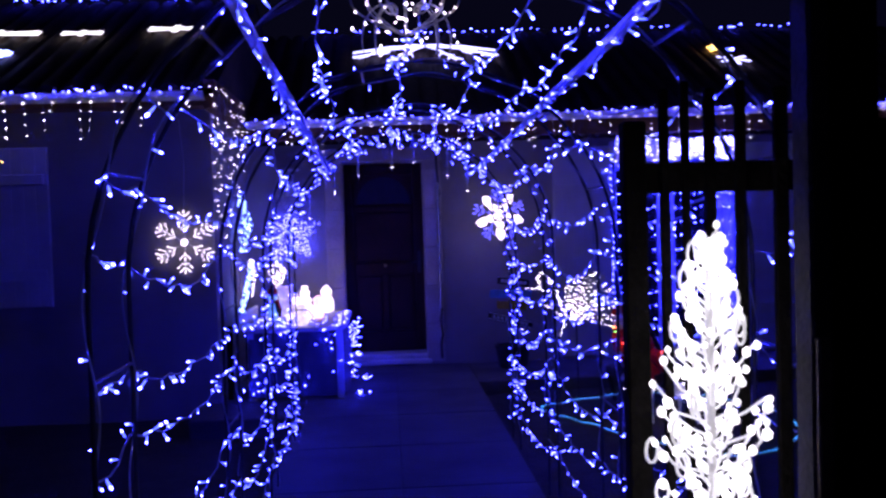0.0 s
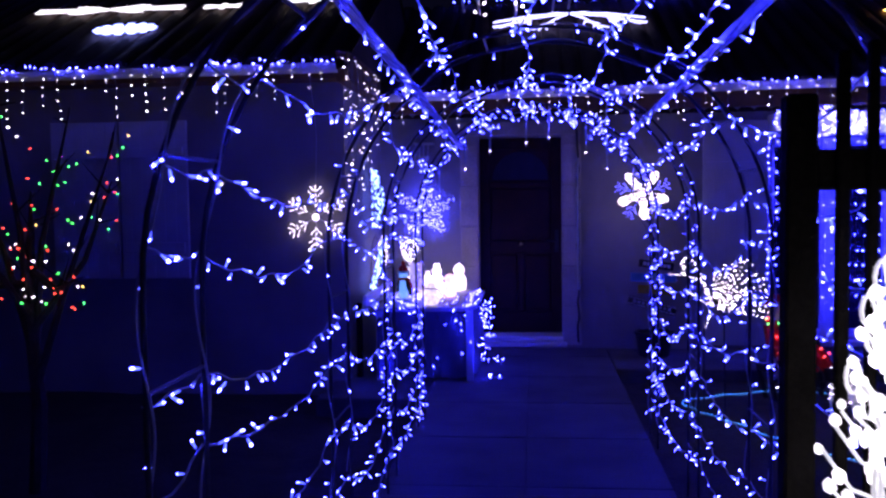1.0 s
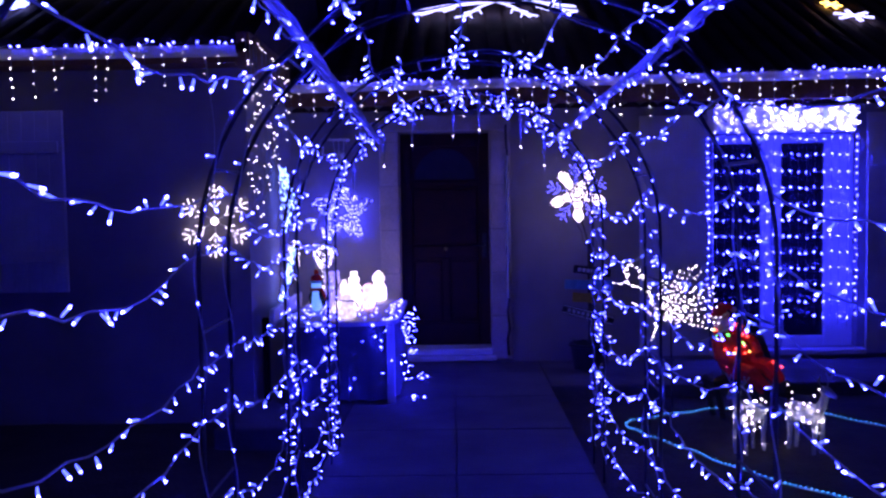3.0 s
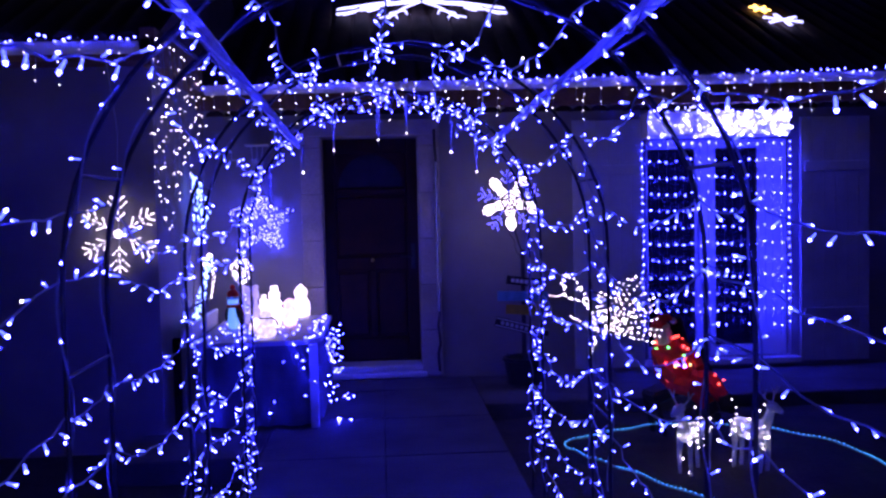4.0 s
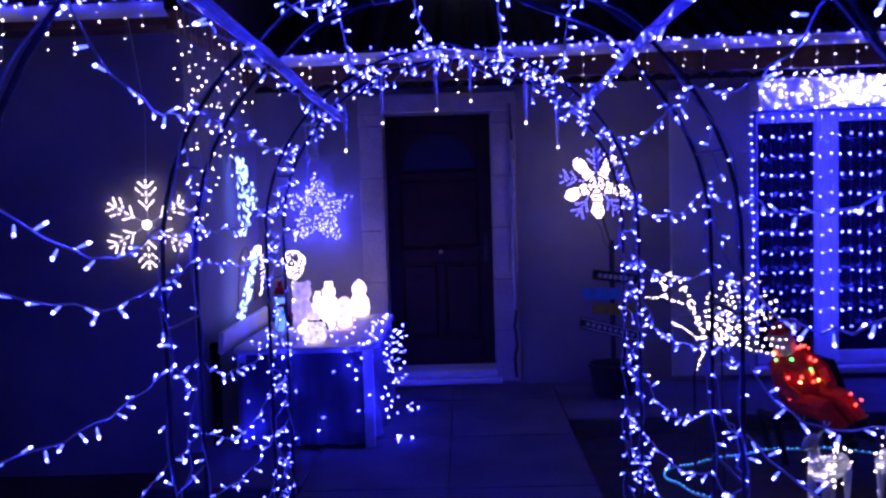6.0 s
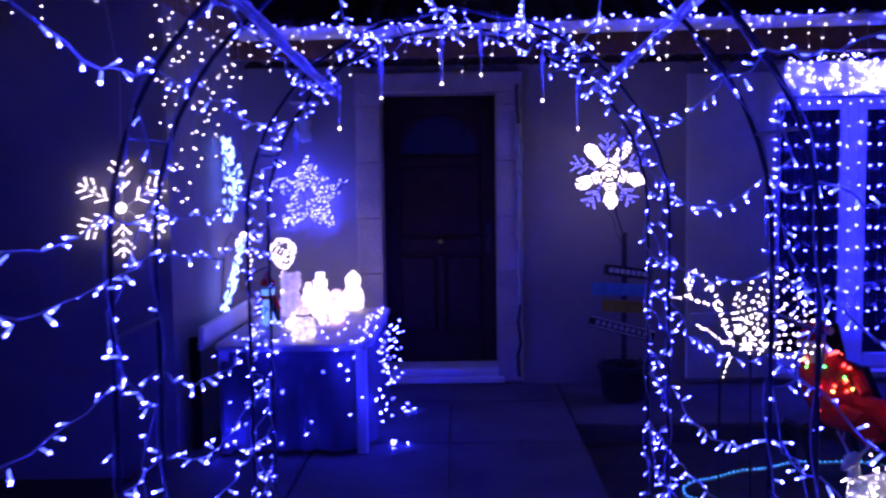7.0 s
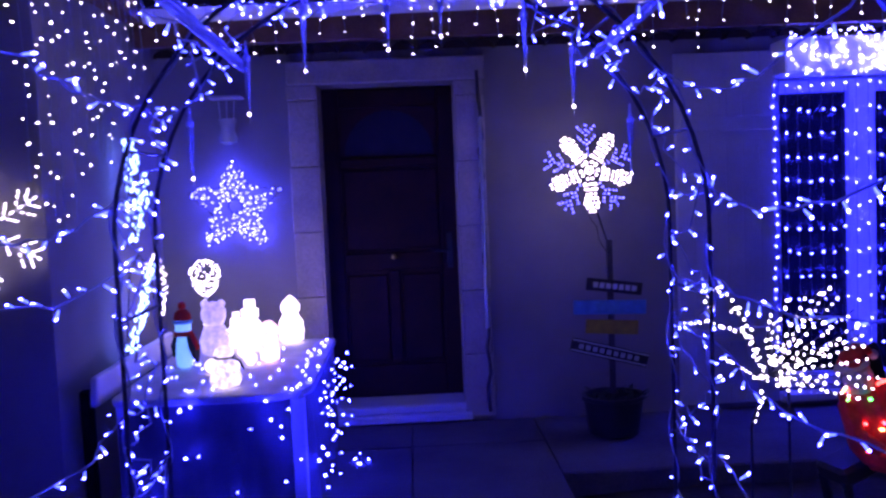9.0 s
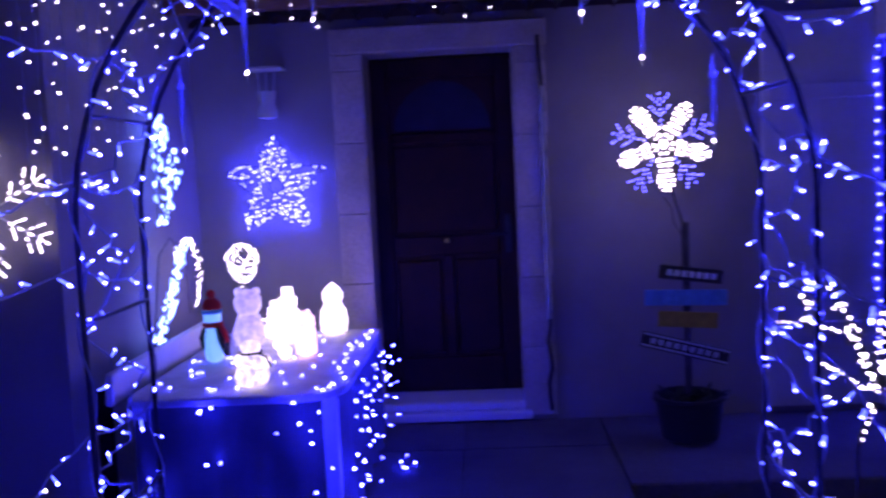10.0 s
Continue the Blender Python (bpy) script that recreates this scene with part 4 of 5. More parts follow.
pts = [(rnd.uniform(TX0 + 0.05, TX1 - 0.05), rnd.uniform(TY0 + 0.02, TY1 - 0.2), TZ + 0.010) for _ in range(46)]
bulbs_thing("table_light_chain", pts, 0.0065, M_LEDB2, "small blue lights scattered on a tablecloth", "string lights")
pts = [(rnd.uniform(TX0, TX1), TY0 - 0.030 - 0.01 * rnd.random(), rnd.uniform(0.06, 0.62)) for _ in range(22)]
bulbs_thing("cloth_light_chain", pts, 0.0066, M_LED, "small blue lights pinned on the front of a cloth", "string lights")
pts = [(TX1 + rnd.uniform(0.06, 0.20), rnd.uniform(TY0 + 0.1, TY1 - 0.3), 0.012) for _ in range(10)]
bulbs_thing("floor_light_chain", pts, 0.0062, M_LED, "few blue lights trailing on the paving by a table", "string lights")

# bench board behind the table
bn = thing("bench", (-1.52, 8.55, 0), "white painted garden bench standing along the wing wall", "bench")
Geo().box((-0.02, -0.62, 0.60), (0.015, 0.66, 0.74), 0.008, pose(0, 0, 0, 0, 4, 0)).make("backrest", M_WHITE, parent=bn)
# legs take the near-black gate wood, so the shade below is in their colour
for y in (-0.52, 0.52):
    Geo().box((-0.05, y - 0.03, 0.0), (0.0, y + 0.03, 0.66), 0.006).make("leg", M_GATE, parent=bn, label="leg darkened to sink into the shade")


def doll(name, loc, prof, label, mats, extra=None, n=16):
    g = Geo().lathe(prof, n)
    if extra:
        extra(g)
    ob = g.make(name, *mats, loc=loc)
    return tagged(ob, label, "figurine", "lit figures on the table")


def ball(cx_, cz, r, k=5):
    return [(max(0.002, r * math.sin(math.pi * i / k)), cz - r * math.cos(math.pi * i / k)) for i in range(k + 1)]


TT = TZ + 0.006


def snowman_bits(s):
    def f(g):
        g.slot = 1
        g.lathe([(0.045 * s, 0.205 * s), (0.047 * s, 0.212 * s), (0.03 * s, 0.214 * s), (0.028 * s, 0.262 * s), (0.004, 0.264 * s)], 12)
        g.slot = 0
        g.tube([(0.05 * s, 0, 0.12 * s), (0.10 * s, -0.01, 0.15 * s)], 0.006 * s, 5)
        g.tube([(-0.05 * s, 0, 0.12 * s), (-0.10 * s, -0.01, 0.14 * s)], 0.006 * s, 5)
    return f


SNOW = [(0.03, 0.0), (0.066, 0.012), (0.078, 0.05), (0.064, 0.095), (0.048, 0.105), (0.056, 0.13), (0.052, 0.155), (0.036, 0.168), (0.044, 0.185), (0.042, 0.208), (0.022, 0.225), (0.003, 0.228)]
doll("snowman_figure", (-0.955, 9.0, TT), [(r * 1.1, z * 1.05) for r, z in SNOW], "glowing white acrylic snowman figure on a table", (M_FIG, M_FIG), snowman_bits(1.1))
doll("snowman_figure", (-0.90, 8.02, TT), [(r * 0.95, z * 0.85) for r, z in SNOW], "glowing white acrylic snowman figure with a dark scarf on a table", (M_FIGD, M_BLACK),
     lambda g: (setattr(g, "slot", 1), g.tube([(0.045 * math.cos(a), 0.045 * math.sin(a), 0.142) for a in [i * 0.5236 for i in range(12)]], 0.006, 5, close=True), g.tube([(0.04, -0.02, 0.14), (0.075, -0.04, 0.13), (0.095, -0.05, 0.09)], 0.006, 5)))
doll("hooded_figure", (-0.755, 9.22, TT), [(0.03, 0), (0.07, 0.01), (0.077, 0.06), (0.071, 0.12), (0.052, 0.155), (0.046, 0.17), (0.057, 0.19), (0.056, 0.22), (0.036, 0.252), (0.013, 0.272), (0.002, 0.278)], "glowing white acrylic hooded figure on a table", (M_FIG,))
doll("gift_figure", (-0.79, 8.62, TT), [(0.02, 0), (0.05, 0.01), (0.052, 0.10), (0.046, 0.145), (0.05, 0.15), (0.045, 0.19), (0.02, 0.215), (0.003, 0.22)], "glowing pinkish acrylic figure on a table", (M_FIGP,), n=8)
doll("snowman_figure", (-1.06, 9.12, TT), [(r * 0.8, z * 0.75) for r, z in SNOW], "small glowing white acrylic snowman figure on a table", (M_FIG, M_FIG), snowman_bits(0.78))
for i in range(5):
    a = i * 1.3
    doll("ball_light", (-0.98 + 0.10 * math.cos(a), 8.55 + 0.22 * math.sin(a), TT), ball(0, 0.032, 0.034), "small glowing white ball light on a table", (M_FIG,), n=12)
M_BEAR = glow("dim_lit_acrylic", (0.55, 0.40, 0.95), 0.38, mottle=0.7)
doll("bear_figure", (-1.13, 8.86, TT), [(0.03, 0), (0.075, 0.02), (0.085, 0.09), (0.06, 0.16), (0.05, 0.175), (0.068, 0.21), (0.07, 0.25), (0.05, 0.29), (0.003, 0.305)], "dim lilac acrylic bear figure on a table", (M_BEAR,),
     lambda g: (g.lathe(ball(0, 0, 0.024), 10, pose(0.045, 0, 0.29)), g.lathe(ball(0, 0, 0.024), 10, pose(-0.045, 0, 0.29))))


def penguin_bits(g):
    g.slot = 1
    g.lathe([(0.042, 0.252), (0.046, 0.258), (0.043, 0.282), (0.025, 0.303), (0.004, 0.308)], 12)
    g.lathe(ball(0, 0.325, 0.022), 10)
    g.tube([(0.038 * math.cos(a), 0.038 * math.sin(a), 0.180) for a in [i * 0.5236 for i in range(12)]], 0.014, 6, close=True)
    g.tube([(0.045, -0.035, 0.19), (0.07, -0.045, 0.14), (0.075, -0.045, 0.10)], 0.014, 6)
    g.slot = 2
    g.tube([(0.036, -0.02, 0.17), (0.060, -0.03, 0.11), (0.070, -0.03, 0.03)], [0.02, 0.034, 0.012], 6)
    g.tube([(-0.034, 0.0, 0.17), (-0.052, -0.01, 0.12), (-0.048, -0.01, 0.06)], [0.014, 0.016, 0.01], 6)
    g.slot = 3
    g.tube([(0.043 * math.cos(a), 0.043 * math.sin(a), 0.242) for a in [i * 0.5236 for i in range(12)]], 0.010, 6, close=True)


M_PENB = glow("lit_blue_acrylic", (0.14, 0.40, 1.0), 0.55)
doll("penguin_figure", (-1.22, 8.55, TT), [(0.02, 0), (0.040, 0.01), (0.045, 0.06), (0.040, 0.13), (0.032, 0.17), (0.042, 0.20), (0.041, 0.24), (0.025, 0.262), (0.003, 0.268)],
     "blue acrylic penguin figure with red hat, scarf and black wings", (M_PENB, M_REDC, M_BLACK, M_SKYB), penguin_bits)
# topiary of white lights at the back of the table
ob = thing("topiary_light", (-1.26, 9.27, TT), "small standing light with an oval white head", "light figure", "lit figures on the table")
g = Beads()
rnd = random.Random(12)
for i in range(170):
    a, v = rnd.uniform(0, 6.283), rnd.uniform(-1, 1)
    rr = math.sqrt(1 - v * v)
    g.bead((0.085 * rr * math.cos(a) * (1.1 if v > 0 else 0.85), 0.04 * rr * math.sin(a), 0.40 + 0.11 * v), 0.0042)
for i in range(40):
    g.bead((rnd.uniform(-0.03, 0.03), rnd.uniform(-0.02, 0.02), 0.02 + 0.27 * rnd.random()), 0.0042)
g.make("bulb_cluster", M_LEDW, parent=ob)
g = Geo().tube([(0, 0, 0), (0.004, 0, 0.15), (0, 0, 0.30)], 0.008, 6)
g.tube([(0.085 * math.sin(a), 0, 0.40 - 0.11 * math.cos(a)) for a in [i * 0.3927 for i in range(16)]], 0.003, 5, close=True)
g.make("frame", M_WHITE, parent=ob)

# ---- curtain of lights before the window, and the lit box above it ----
vb = thing("light_box", (3.02, 9.60, 2.13), "white box over the window crowded with bright lights", "valance")
Geo().box((-0.66, -0.16, 0.012), (0.66, 0.095, 0.235), 0.012).make("box", M_WHITE, parent=vb)
g, gw = Beads(), Beads()
rnd = random.Random(17)
for i in range(400):
    x = rnd.uniform(-0.67, 0.67)
    if x < -0.22 and rnd.random() < 0.55:
        continue
    high = 0.29 if x < -0.1 else 0.24
    (g if rnd.random() < 0.38 else gw).bead((x, -0.172 + rnd.uniform(-0.014, 0.004), rnd.uniform(0.0, high)), 0.0074 * rnd.uniform(0.7, 1.3))
g.make("bulb_cluster", M_WLED, parent=vb)
gw.make("bulb_cluster", M_VLED, parent=vb)
pts, wires = [], []
for i in range(19):
    x = 2.37 + 1.40 * i / 18
    zb = rnd.uniform(0.25, 0.45)
    wires.append([(x, 9.66, 2.12), (x + rnd.uniform(-0.01, 0.01), 9.655, zb)])
    z = 2.10 - rnd.uniform(0, 0.03)
    while z > zb:
        pts.append((x + rnd.uniform(-0.012, 0.012), 9.652, z + rnd.uniform(-0.008, 0.008)))
        z -= 0.155 if i not in (0, 18) else 0.07
bulbs_thing("light_curtain", pts, 0.0076, M_WLED, "curtain of blue lights hanging before a dark window", "light curtain", wires, M_WIRED, 0.0014)


# ---- light figures and rope in the right-hand bed ----
# bird with a fanned tail
B = Vector((1.37, 7.33, -0.13))
ob = thing("bird_light", B, "wire bird figure with a fanned tail of white lights", "light figure")
g, fr = Beads(), Geo()
rnd = random.Random(23)
hub = Vector((0.0, 0, 0.865))
for k in range(15):
    u = k / 14
    a = radians(90 - 107 * u)
    ln = 0.25 + 0.19 * min(1, u * 3.2) - 0.03 * abs(math.sin(k * 1.9))
    e = Vector((math.cos(a), 0.12 * math.sin(k * 1.4), math.sin(a)))
    fr.tube([hub, hub + e * ln], 0.002, 4)
    d = 0.05 + 0.025 * (k % 2)
    while d < ln:
        g.bead(hub + e * d + Vector((rnd.uniform(-0.008, 0.008), -0.006, rnd.uniform(-0.008, 0.008))), 0.0062 * rnd.uniform(0.8, 1.2))
        d += rnd.uniform(0.030, 0.042)
# neck: an upper and a lower line that meet at the head
upper = [Vector(p) for p in ((0.0, 0, 0.87), (-0.04, 0, 0.94), (-0.055, 0, 1.0), (-0.075, 0, 1.07), (-0.12, 0, 1.14), (-0.19, 0, 1.215), (-0.225, 0, 1.22))]
lower = [Vector(p) for p in ((-0.03, 0, 0.90), (-0.065, 0, 0.98), (-0.10, 0, 1.04), (-0.17, 0, 1.075), (-0.23, 0, 1.09), (-0.235, 0, 1.16), (-0.225, 0, 1.22))]
for line in (upper, lower):
    fr.tube(line, 0.002, 4)
    for a, b in zip(line, line[1:]):
        for i in range(3):
            g.bead(a.lerp(b, i / 3) + Vector((rnd.uniform(-0.010, 0.010), -0.005, rnd.uniform(-0.010, 0.010))), 0.0064)
for i in range(14):
    g.bead(upper[3 + i % 4].lerp(lower[2 + i % 4], rnd.random()) + Vector((rnd.uniform(-0.01, 0.01), 0.01, rnd.uniform(-0.01, 0.01))), 0.0064)
for i in range(18):
    a, rr = rnd.uniform(0, 6.283), rnd.uniform(0, 0.10)
    g.bead((0.06 + rr * math.cos(a) * 1.2, rnd.uniform(-0.04, 0.04), 0.83 + rr * math.sin(a) * 0.6), 0.0064)
beak = [Vector((-0.24, 0, 1.09)), Vector((-0.34, 0, 1.088))]
wing = [Vector((-0.05, -0.03, 0.86)), Vector((-0.14, -0.03, 0.93)), Vector((-0.20, -0.03, 0.955))]
for line, k in ((beak, 5), (wing, 6)):
    fr.tube(line, 0.002, 4)
    for a, b in zip(line, line[1:]):
        for i in range(k):
            g.bead(a.lerp(b, (i + 0.5) / k) + Vector((0, -0.01, rnd.uniform(-0.006, 0.006))), 0.0045)
leg = [Vector((-0.02, 0, 0.80)), Vector((-0.045, 0, 0.74)), Vector((-0.07, 0, 0.66))]
for a, b in zip(leg, leg[1:]):
    for i in range(3):
        g.bead(a.lerp(b, i / 3) + Vector((rnd.uniform(-0.01, 0.01), 0, 0)), 0.0068)
fr.tube(leg + [Vector((-0.07, 0, 0.0))], 0.006, 6)
fr.tube([(0.08, 0, 0.82), (0.09, 0, 0.0)], 0.006, 6)
g.make("bulb_cluster", M_LEDW, parent=ob)
fr.make("frame", M_STEEL, parent=ob)

# cyan rope light laid in a loop
loop = [(1.19, 7.56), (1.62, 7.82), (2.12, 7.96), (2.70, 7.72), (3.02, 7.10), (2.85, 6.25), (2.25, 5.75), (1.72, 6.30), (1.44, 6.86), (1.24, 7.25)]
pts = []
L = len(loop)
for i in range(L):
    p0, p1, p2, p3 = (Vector((*loop[(i + k) % L], 0)) for k in (-1, 0, 1, 2))
    for j in range(9):
        u = j / 9
        q = 0.5 * ((2 * p1) + (p2 - p0) * u + (2 * p0 - 5 * p1 + 4 * p2 - p3) * u * u + (3 * p1 - p0 - 3 * p2 + p3) * u ** 3)
        q.z = -0.088 + 0.006 * math.sin(i * 9 + j)
        pts.append(q)
ob = thing("rope_light", (1.14, 7.50, -0.10), "cyan rope light laid in a loop on dark soil", "rope light")
base = Vector(ob.location)
Geo().tube([p - base for p in pts], 0.0065, 8, close=True).make("tube", M_ACRYL, parent=ob)
g = Beads()
for a, b in zip(pts, pts[1:] + pts[:1]):
    k = max(1, round((b - a).length / 0.036))
    for i in range(k):
        g.bead(a.lerp(b, i / k) - base + Vector((0, 0, 0.006)), 0.0062, b - a, 1.1)
g.make("bulb_cluster", M_CYAN, parent=ob)


# small clear figures on the soil
def small_deer(x, y, turn, label, bulbm, seed):
    rnd = random.Random(seed)
    ob = thing("deer_light", (x, y, -0.13), label, "light figure", "small clear deer figures")
    ob.rotation_euler = (0, 0, radians(turn))
    ob.scale = (1.18, 1.18, 1.22)
    g = Geo()
    g.tube([(-0.11, 0, 0.20), (-0.08, 0, 0.215), (0.0, 0, 0.21), (0.08, 0, 0.22), (0.10, 0, 0.225)], [0.02, 0.05, 0.055, 0.05, 0.025], 9)
    g.tube([(0.08, 0, 0.23), (0.11, 0, 0.29), (0.125, 0, 0.34)], [0.035, 0.025, 0.022], 8)
    g.tube([(0.10, 0, 0.355), (0.14, 0, 0.345), (0.185, 0, 0.325)], [0.022, 0.028, 0.010], 8)
    for sy in (-1, 1):
        for x0 in (-0.08, 0.075):
            g.tube([(x0, sy * 0.03, 0.20), (x0 + 0.008, sy * 0.035, 0.10), (x0, sy * 0.035, 0.0)], [0.022, 0.013, 0.010], 6)
        g.tube([(0.12, sy * 0.015, 0.36), (0.11, sy * 0.05, 0.40), (0.13, sy * 0.06, 0.44)], 0.005, 5)
        g.tube([(0.11, sy * 0.05, 0.40), (0.085, sy * 0.06, 0.43)], 0.004, 5)
    g.make("body", M_ACRYL, parent=ob)
    g = Beads()
    for i in range(54):
        if i % 3:
            p = (rnd.uniform(-0.11, 0.11), rnd.uniform(-0.055, 0.055), rnd.uniform(0.17, 0.27))
        else:
            p = (rnd.choice((-0.08, 0.08)) + rnd.uniform(-0.02, 0.02), rnd.uniform(-0.045, 0.045), rnd.uniform(0.02, 0.36))
        g.bead(p, 0.0050)
    g.make("bulb_cluster", bulbm, parent=ob)
    return ob


small_deer(1.86, 6.9, 215, "small clear acrylic deer with white lights on soil", M_LEDW, 1)
small_deer(2.23, 6.92, 305, "small clear acrylic deer with pale lights on soil", M_LEDW, 2)

# seated red figure with lights
g = Geo()
g.slot = 0
g.tube([(0.02, 0, 0.22), (0.0, 0, 0.30), (0.0, 0, 0.42), (-0.02, 0, 0.55), (-0.03, 0, 0.60)], [0.10, 0.125, 0.12, 0.095, 0.045], 12)
g.tube([(-0.06, -0.05, 0.26), (-0.02, -0.22, 0.24), (0.04, -0.27, 0.10)], [0.07, 0.065, 0.05], 9)
g.tube([(0.10, -0.04, 0.26), (0.14, -0.20, 0.24), (0.17, -0.26, 0.10)], [0.07, 0.065, 0.05], 9)
g.tube([(-0.10, 0, 0.52), (-0.155, -0.08, 0.40), (-0.11, -0.16, 0.33)], [0.042, 0.042, 0.034], 8)
g.tube([(0.08, 0, 0.52), (0.150, -0.06, 0.40), (0.12, -0.15, 0.33)], [0.042, 0.042, 0.034], 8)
g.tube([(-0.03, 0, 0.665), (-0.015, 0, 0.700), (0.02, 0, 0.722), (0.06, 0, 0.712), (0.085, 0, 0.685)], [0.066, 0.055, 0.038, 0.024, 0.010], 10)
g.slot = 1
g.tube([(-0.03, -0.02, 0.53), (-0.03, -0.02, 0.56), (-0.03, -0.02, 0.62), (-0.025, -0.01, 0.68)], [0.035, 0.062, 0.068, 0.05], 10)
g.tube([(-0.03 + 0.062 * math.cos(k * 0.5236), 0.062 * math.sin(k * 0.5236), 0.665) for k in range(12)], 0.016, 6, close=True)
g.lathe(ball(0, 0, 0.024), 10, pose(0.092, 0, 0.675))
g.slot = 2
g.box((-0.20, 0.02, 0.12), (0.24, 0.22, 0.21), 0.02)
for cx_, cy_ in ((-0.18, 0.04), (0.22, 0.04), (-0.18, 0.20), (0.22, 0.20)):
    g.tube([(cx_, cy_, 0.15), (cx_ - 0.01, cy_, -0.20)], 0.022, 7)
g.box((0.03, 0.16, 0.21), (0.27, 0.20, 0.64), 0.015)
g.tube([(0.21, 0.18, 0.42), (0.24, -0.02, 0.40), (0.23, -0.08, 0.21)], 0.024, 7)
g.tube([(0.04, -0.27, 0.13), (0.04, -0.28, 0.03), (0.04, -0.34, 0.03)], [0.055, 0.05, 0.03], 8)
g.tube([(0.17, -0.26, 0.13), (0.17, -0.27, 0.03), (0.17, -0.33, 0.03)], [0.055, 0.05, 0.03], 8)
rnd = random.Random(44)
for i in range(24):
    a, z = rnd.uniform(math.pi, 2 * math.pi), rnd.uniform(0.22, 0.60)
    g.slot = rnd.choice((3, 3, 3, 4, 5))
    rr = 0.130 if z < 0.48 else 0.112
    g.bead((rr * math.cos(a), rr * math.sin(a), z), 0.009)
for i in range(4):
    g.slot = 3
    g.bead((rnd.uniform(-0.05, 0.20), -0.30, rnd.uniform(0.08, 0.3)), 0.008)
sf = g.make("garden_figure", M_REDC, mat("pale_cloth", (0.5, 0.42, 0.40), 0.9), M_BLACK, M_RED, M_YEL, M_GREEN, loc=(2.12, 7.80, 0.03))
sf.rotation_euler = (0, radians(-16), radians(14))
tagged(sf, "seated red padded garden figure strung with red lights", "figurine")

# ---- shrub with coloured lights in the left-hand bed ----
T = Vector((-2.80, 5.0, -0.05))
ob = thing("small_tree", T, "small bare dark tree strung with coloured lights", "tree")
rnd = random.Random(51)
trunk, tips = Geo(), []
trunk.tube([(0, 0, 0), (0.03, 0.0, 0.5), (-0.02, 0.02, 1.0), (0.02, 0, 1.5)], [0.05, 0.042, 0.035, 0.02], 8)
trunk.make("trunk", M_BARK, parent=ob)
ends = ((0.55, -0.1, 1.92), (0.22, 0.1, 2.16), (-0.1, -0.1, 2.2), (-0.5, 0.1, 1.95), (0.35, 0.3, 1.75), (-0.35, -0.25, 1.6), (0.15, -0.3, 1.4), (-0.6, 0.0, 1.3), (0.30, -0.15, 1.2), (-0.15, 0.3, 1.7))
cols = {0: Beads(), 1: Beads(), 2: Beads(), 3: Beads()}
for k, e in enumerate(ends):
    e = Vector(e)
    s = Vector((0.0, 0.0, 0.55 + 0.09 * k))
    mid = s.lerp(e, 0.55) + Vector((rnd.uniform(-0.08, 0.08), rnd.uniform(-0.08, 0.08), -0.08))
    line = [s, s.lerp(mid, 0.5), mid, mid.lerp(e, 0.5), e]
    Geo().tube(line, [0.026, 0.022, 0.017, 0.012, 0.004], 6).make("limb", M_BARK, parent=ob)
    for tw in range(4):
        q = mid.lerp(e, rnd.random()) + Vector((0, 0, 0))
        Geo().tube([q, q + Vector((rnd.uniform(-0.18, 0.18), rnd.uniform(-0.15, 0.15), rnd.uniform(0.0, 0.2)))], [0.007, 0.002], 5).make("twig", M_BARK, parent=ob)
    for i in range(13):
        u = 0.45 + 0.55 * rnd.random()
        p = (s.lerp(mid, u / 0.55) if u < 0.55 else mid.lerp(e, (u - 0.55) / 0.45)) + Vector((rnd.uniform(-0.11, 0.11), rnd.uniform(-0.11, 0.11), rnd.uniform(-0.14, 0.08)))
        cols[rnd.choice((0, 0, 1, 1, 2, 3, 3))].bead(p, 0.0056)
for k, (m, nm) in enumerate(((M_RED, "red_bulbs"), (M_GREEN, "green_bulbs"), (M_YEL, "amber_bulbs"), (M_LEDW, "white_bulbs"))):
    cols[k].make(nm, m, parent=ob)

# ---- wooden gate standing open by the entrance, with a narrow lit tree ----
gt = thing("wooden_gate", (0.535, 1.69, -0.13), "weathered slatted wooden gate beside the path, coloured near-black as a silhouette", "gate")
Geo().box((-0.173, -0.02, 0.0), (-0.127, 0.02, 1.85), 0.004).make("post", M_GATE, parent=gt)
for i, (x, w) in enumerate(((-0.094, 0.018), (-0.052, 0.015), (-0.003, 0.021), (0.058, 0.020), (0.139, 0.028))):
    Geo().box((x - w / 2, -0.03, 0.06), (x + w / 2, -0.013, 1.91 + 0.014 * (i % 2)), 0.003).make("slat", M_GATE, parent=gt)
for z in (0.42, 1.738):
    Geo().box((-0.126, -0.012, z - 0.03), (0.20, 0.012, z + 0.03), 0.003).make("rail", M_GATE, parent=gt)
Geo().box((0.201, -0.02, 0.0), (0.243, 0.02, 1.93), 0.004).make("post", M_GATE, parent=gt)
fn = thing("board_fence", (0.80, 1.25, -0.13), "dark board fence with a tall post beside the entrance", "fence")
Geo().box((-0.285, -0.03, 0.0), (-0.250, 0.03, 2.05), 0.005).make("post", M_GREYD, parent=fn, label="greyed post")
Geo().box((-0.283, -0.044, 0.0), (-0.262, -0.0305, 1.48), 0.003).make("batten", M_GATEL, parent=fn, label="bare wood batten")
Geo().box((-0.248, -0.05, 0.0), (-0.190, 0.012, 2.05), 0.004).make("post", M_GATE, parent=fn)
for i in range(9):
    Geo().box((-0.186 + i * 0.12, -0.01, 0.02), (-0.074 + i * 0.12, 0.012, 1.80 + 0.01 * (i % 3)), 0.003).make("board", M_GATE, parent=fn)
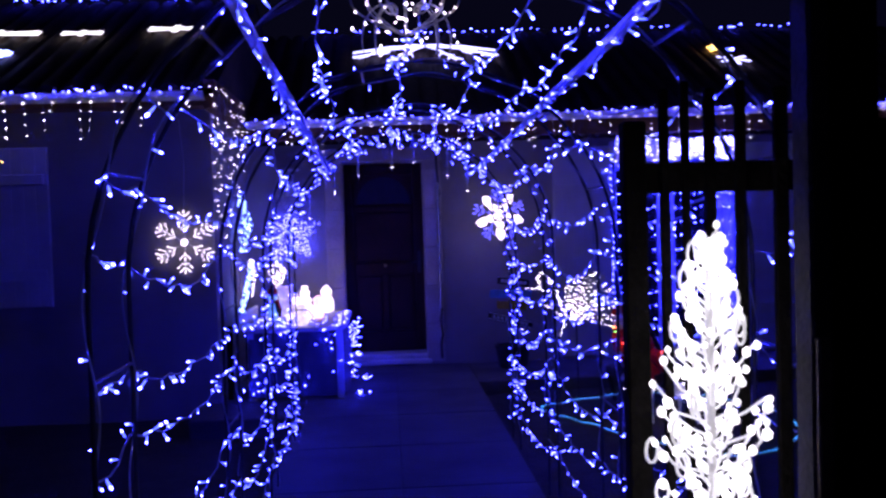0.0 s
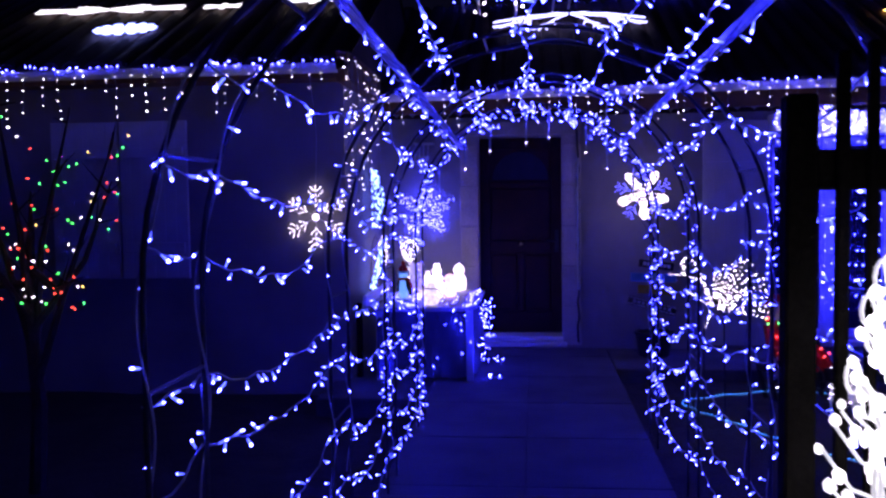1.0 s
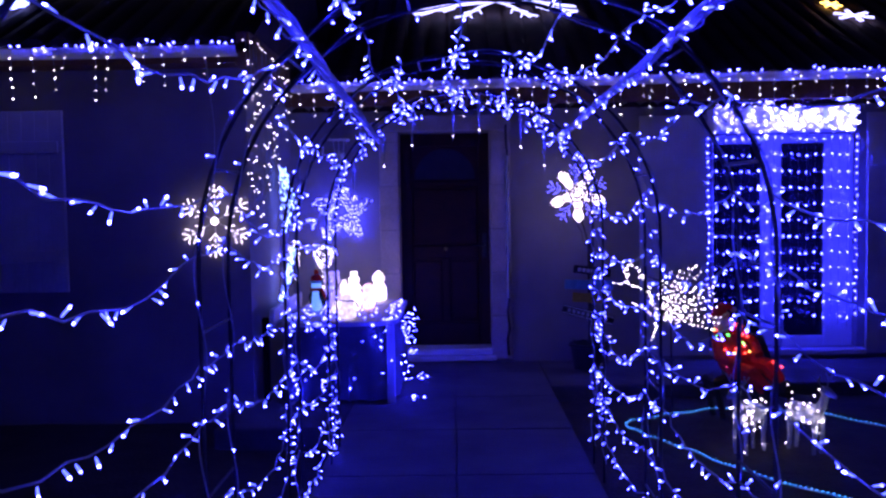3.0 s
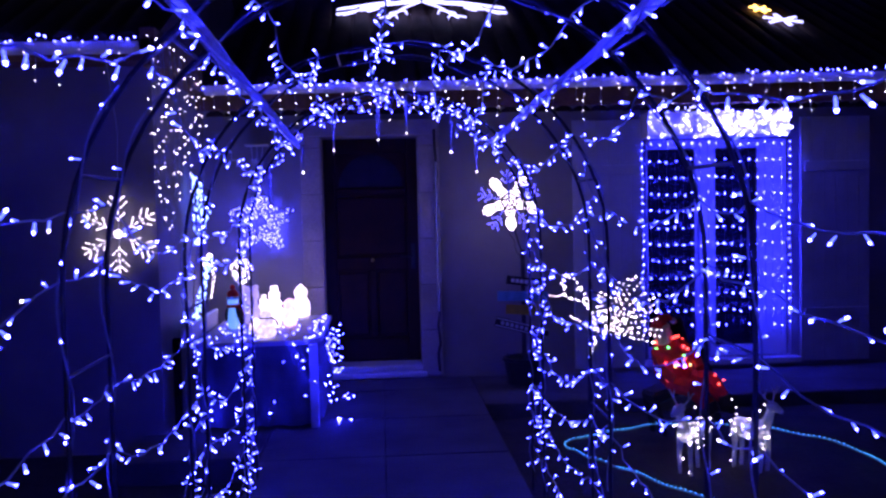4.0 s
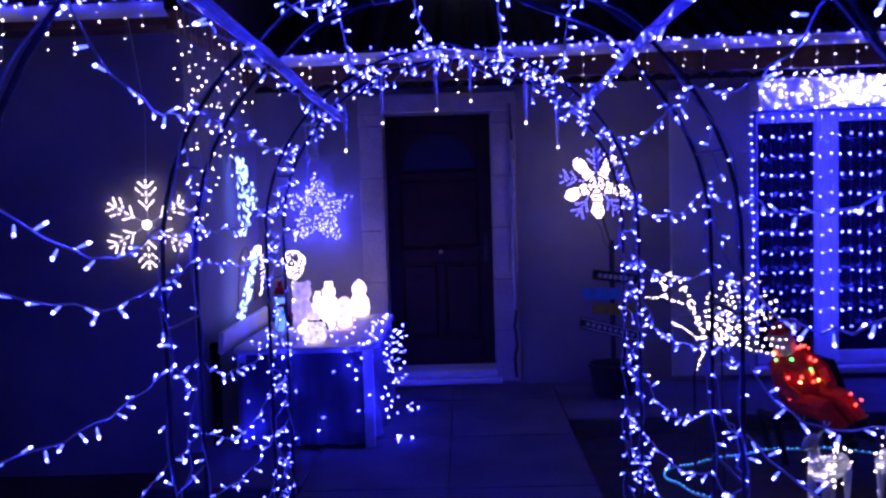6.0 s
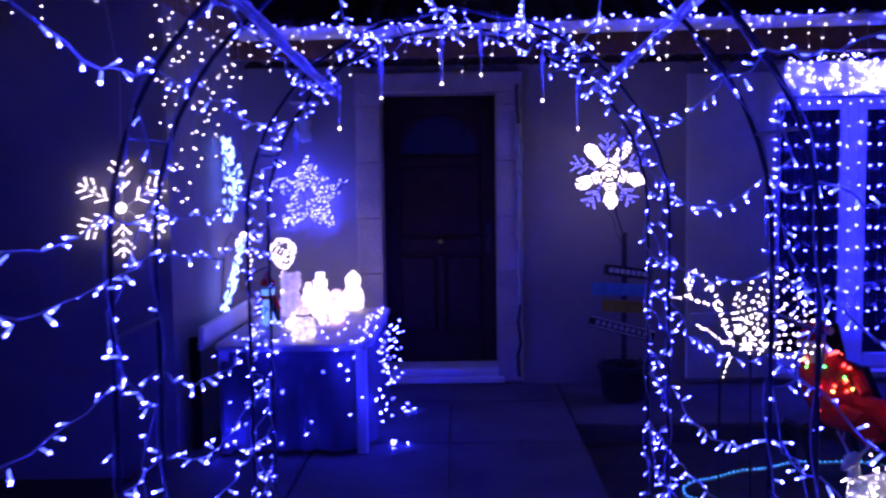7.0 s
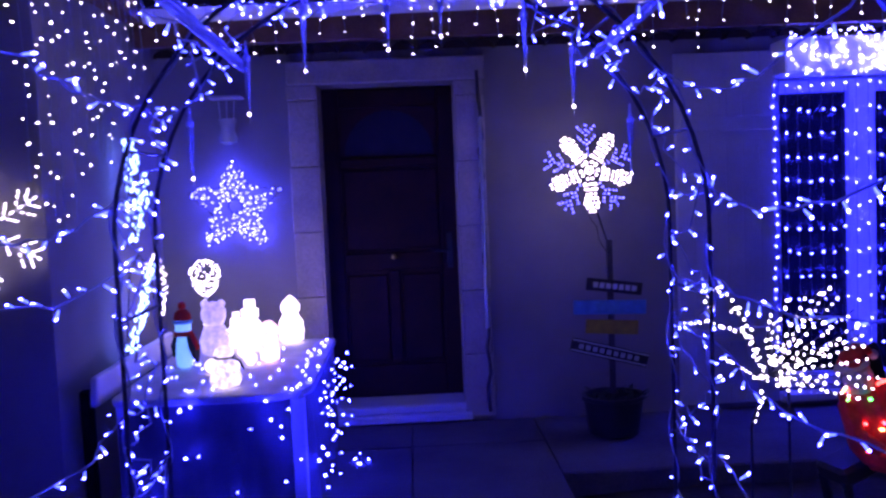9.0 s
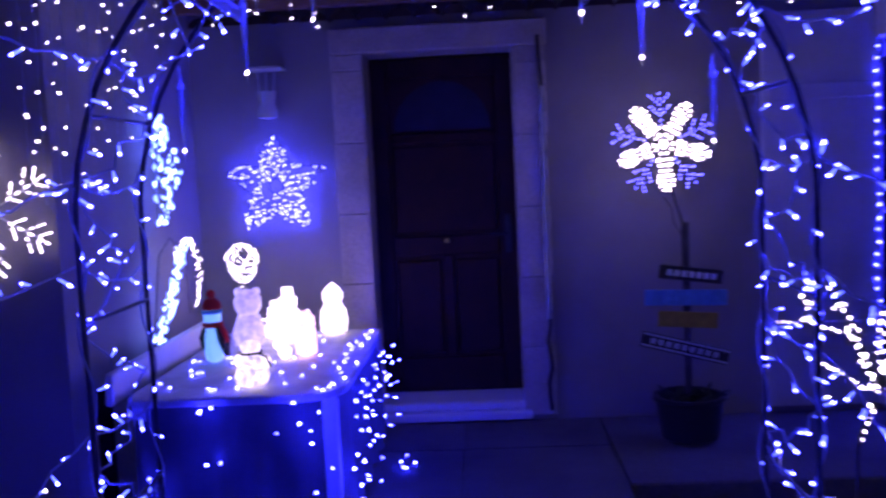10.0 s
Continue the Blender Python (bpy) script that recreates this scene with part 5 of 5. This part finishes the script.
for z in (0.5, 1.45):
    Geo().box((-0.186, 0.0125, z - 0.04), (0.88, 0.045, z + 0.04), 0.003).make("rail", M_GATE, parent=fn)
# narrow tree: thin stem, bent twigs of clear tube with round lights
tr = thing("lit_tree", (0.463, 1.50, -0.13), "narrow tree of bright white light loops beside a gate", "light figure")
Geo().lathe([(0.07, 0), (0.075, 0.01), (0.02, 0.03), (0.008, 0.05), (0.008, 1.5), (0.003, 1.60)], 12).make("stem", M_WHITE, parent=tr)
rnd = random.Random(61)
g, gc = Geo(), Geo()
for i in range(300):
    z = 0.12 + 1.49 * (i / 300)
    half = 0.122 * min(1.0, max(0.05, (1.66 - z) / 0.26)) * rnd.uniform(0.35, 1.05) * (0.9 + 0.14 * math.sin(z * 21))
    a = i * 2.39996
    d = Vector((math.cos(a), 0.5 * math.sin(a), 0))
    tip = Vector((0, 0, z + rnd.uniform(0.01, 0.05))) + d * half
    mid = Vector((0, 0, z - 0.01)) + d * half * 0.6
    gc.tube([(0, 0, z - 0.03), mid, tip], 0.0026, 5)
    w = d.cross(Vector((0, 0, 1))).normalized()
    if i % 4 == 0:
        gc.tube([tip + Vector((0, 0, -0.018)) + d * math.cos(t) * 0.012 + Vector((0, 0, math.sin(t) * 0.022)) for t in [q * 0.6283 for q in range(10)]], 0.0030, 5, close=True)
    for u in (0.7, 1.0):
        p = mid.lerp(tip, u * 2 - 1)
        g.bead(p + w * rnd.uniform(-0.015, 0.015) + Vector((0, 0, rnd.uniform(-0.01, 0.01))), 0.0082 * rnd.uniform(0.7, 1.3), (0.2 * d.x, 0.2 * d.y, 1), 1.2)
tagged(g.make("bulb_cluster", M_TREE, parent=tr), kind="stuff")
tagged(gc.make("tube_loops", M_TWIG, parent=tr), kind="stuff")

# ---- paving slabs of the path ----
rnd = random.Random(70)
y = -3.9
while y < 9.6:
    for x0, x1 in ((-0.855, -0.065), (-0.059, 0.725)):
        y1 = min(y + 0.994, 9.60)
        Geo().box((x0, y + 0.0015, -0.018), (x1, y1 - 0.0015, rnd.uniform(-0.001, 0.0005)), 0.002).make("slab", M_CONC, parent=pav)
    y += 1.0
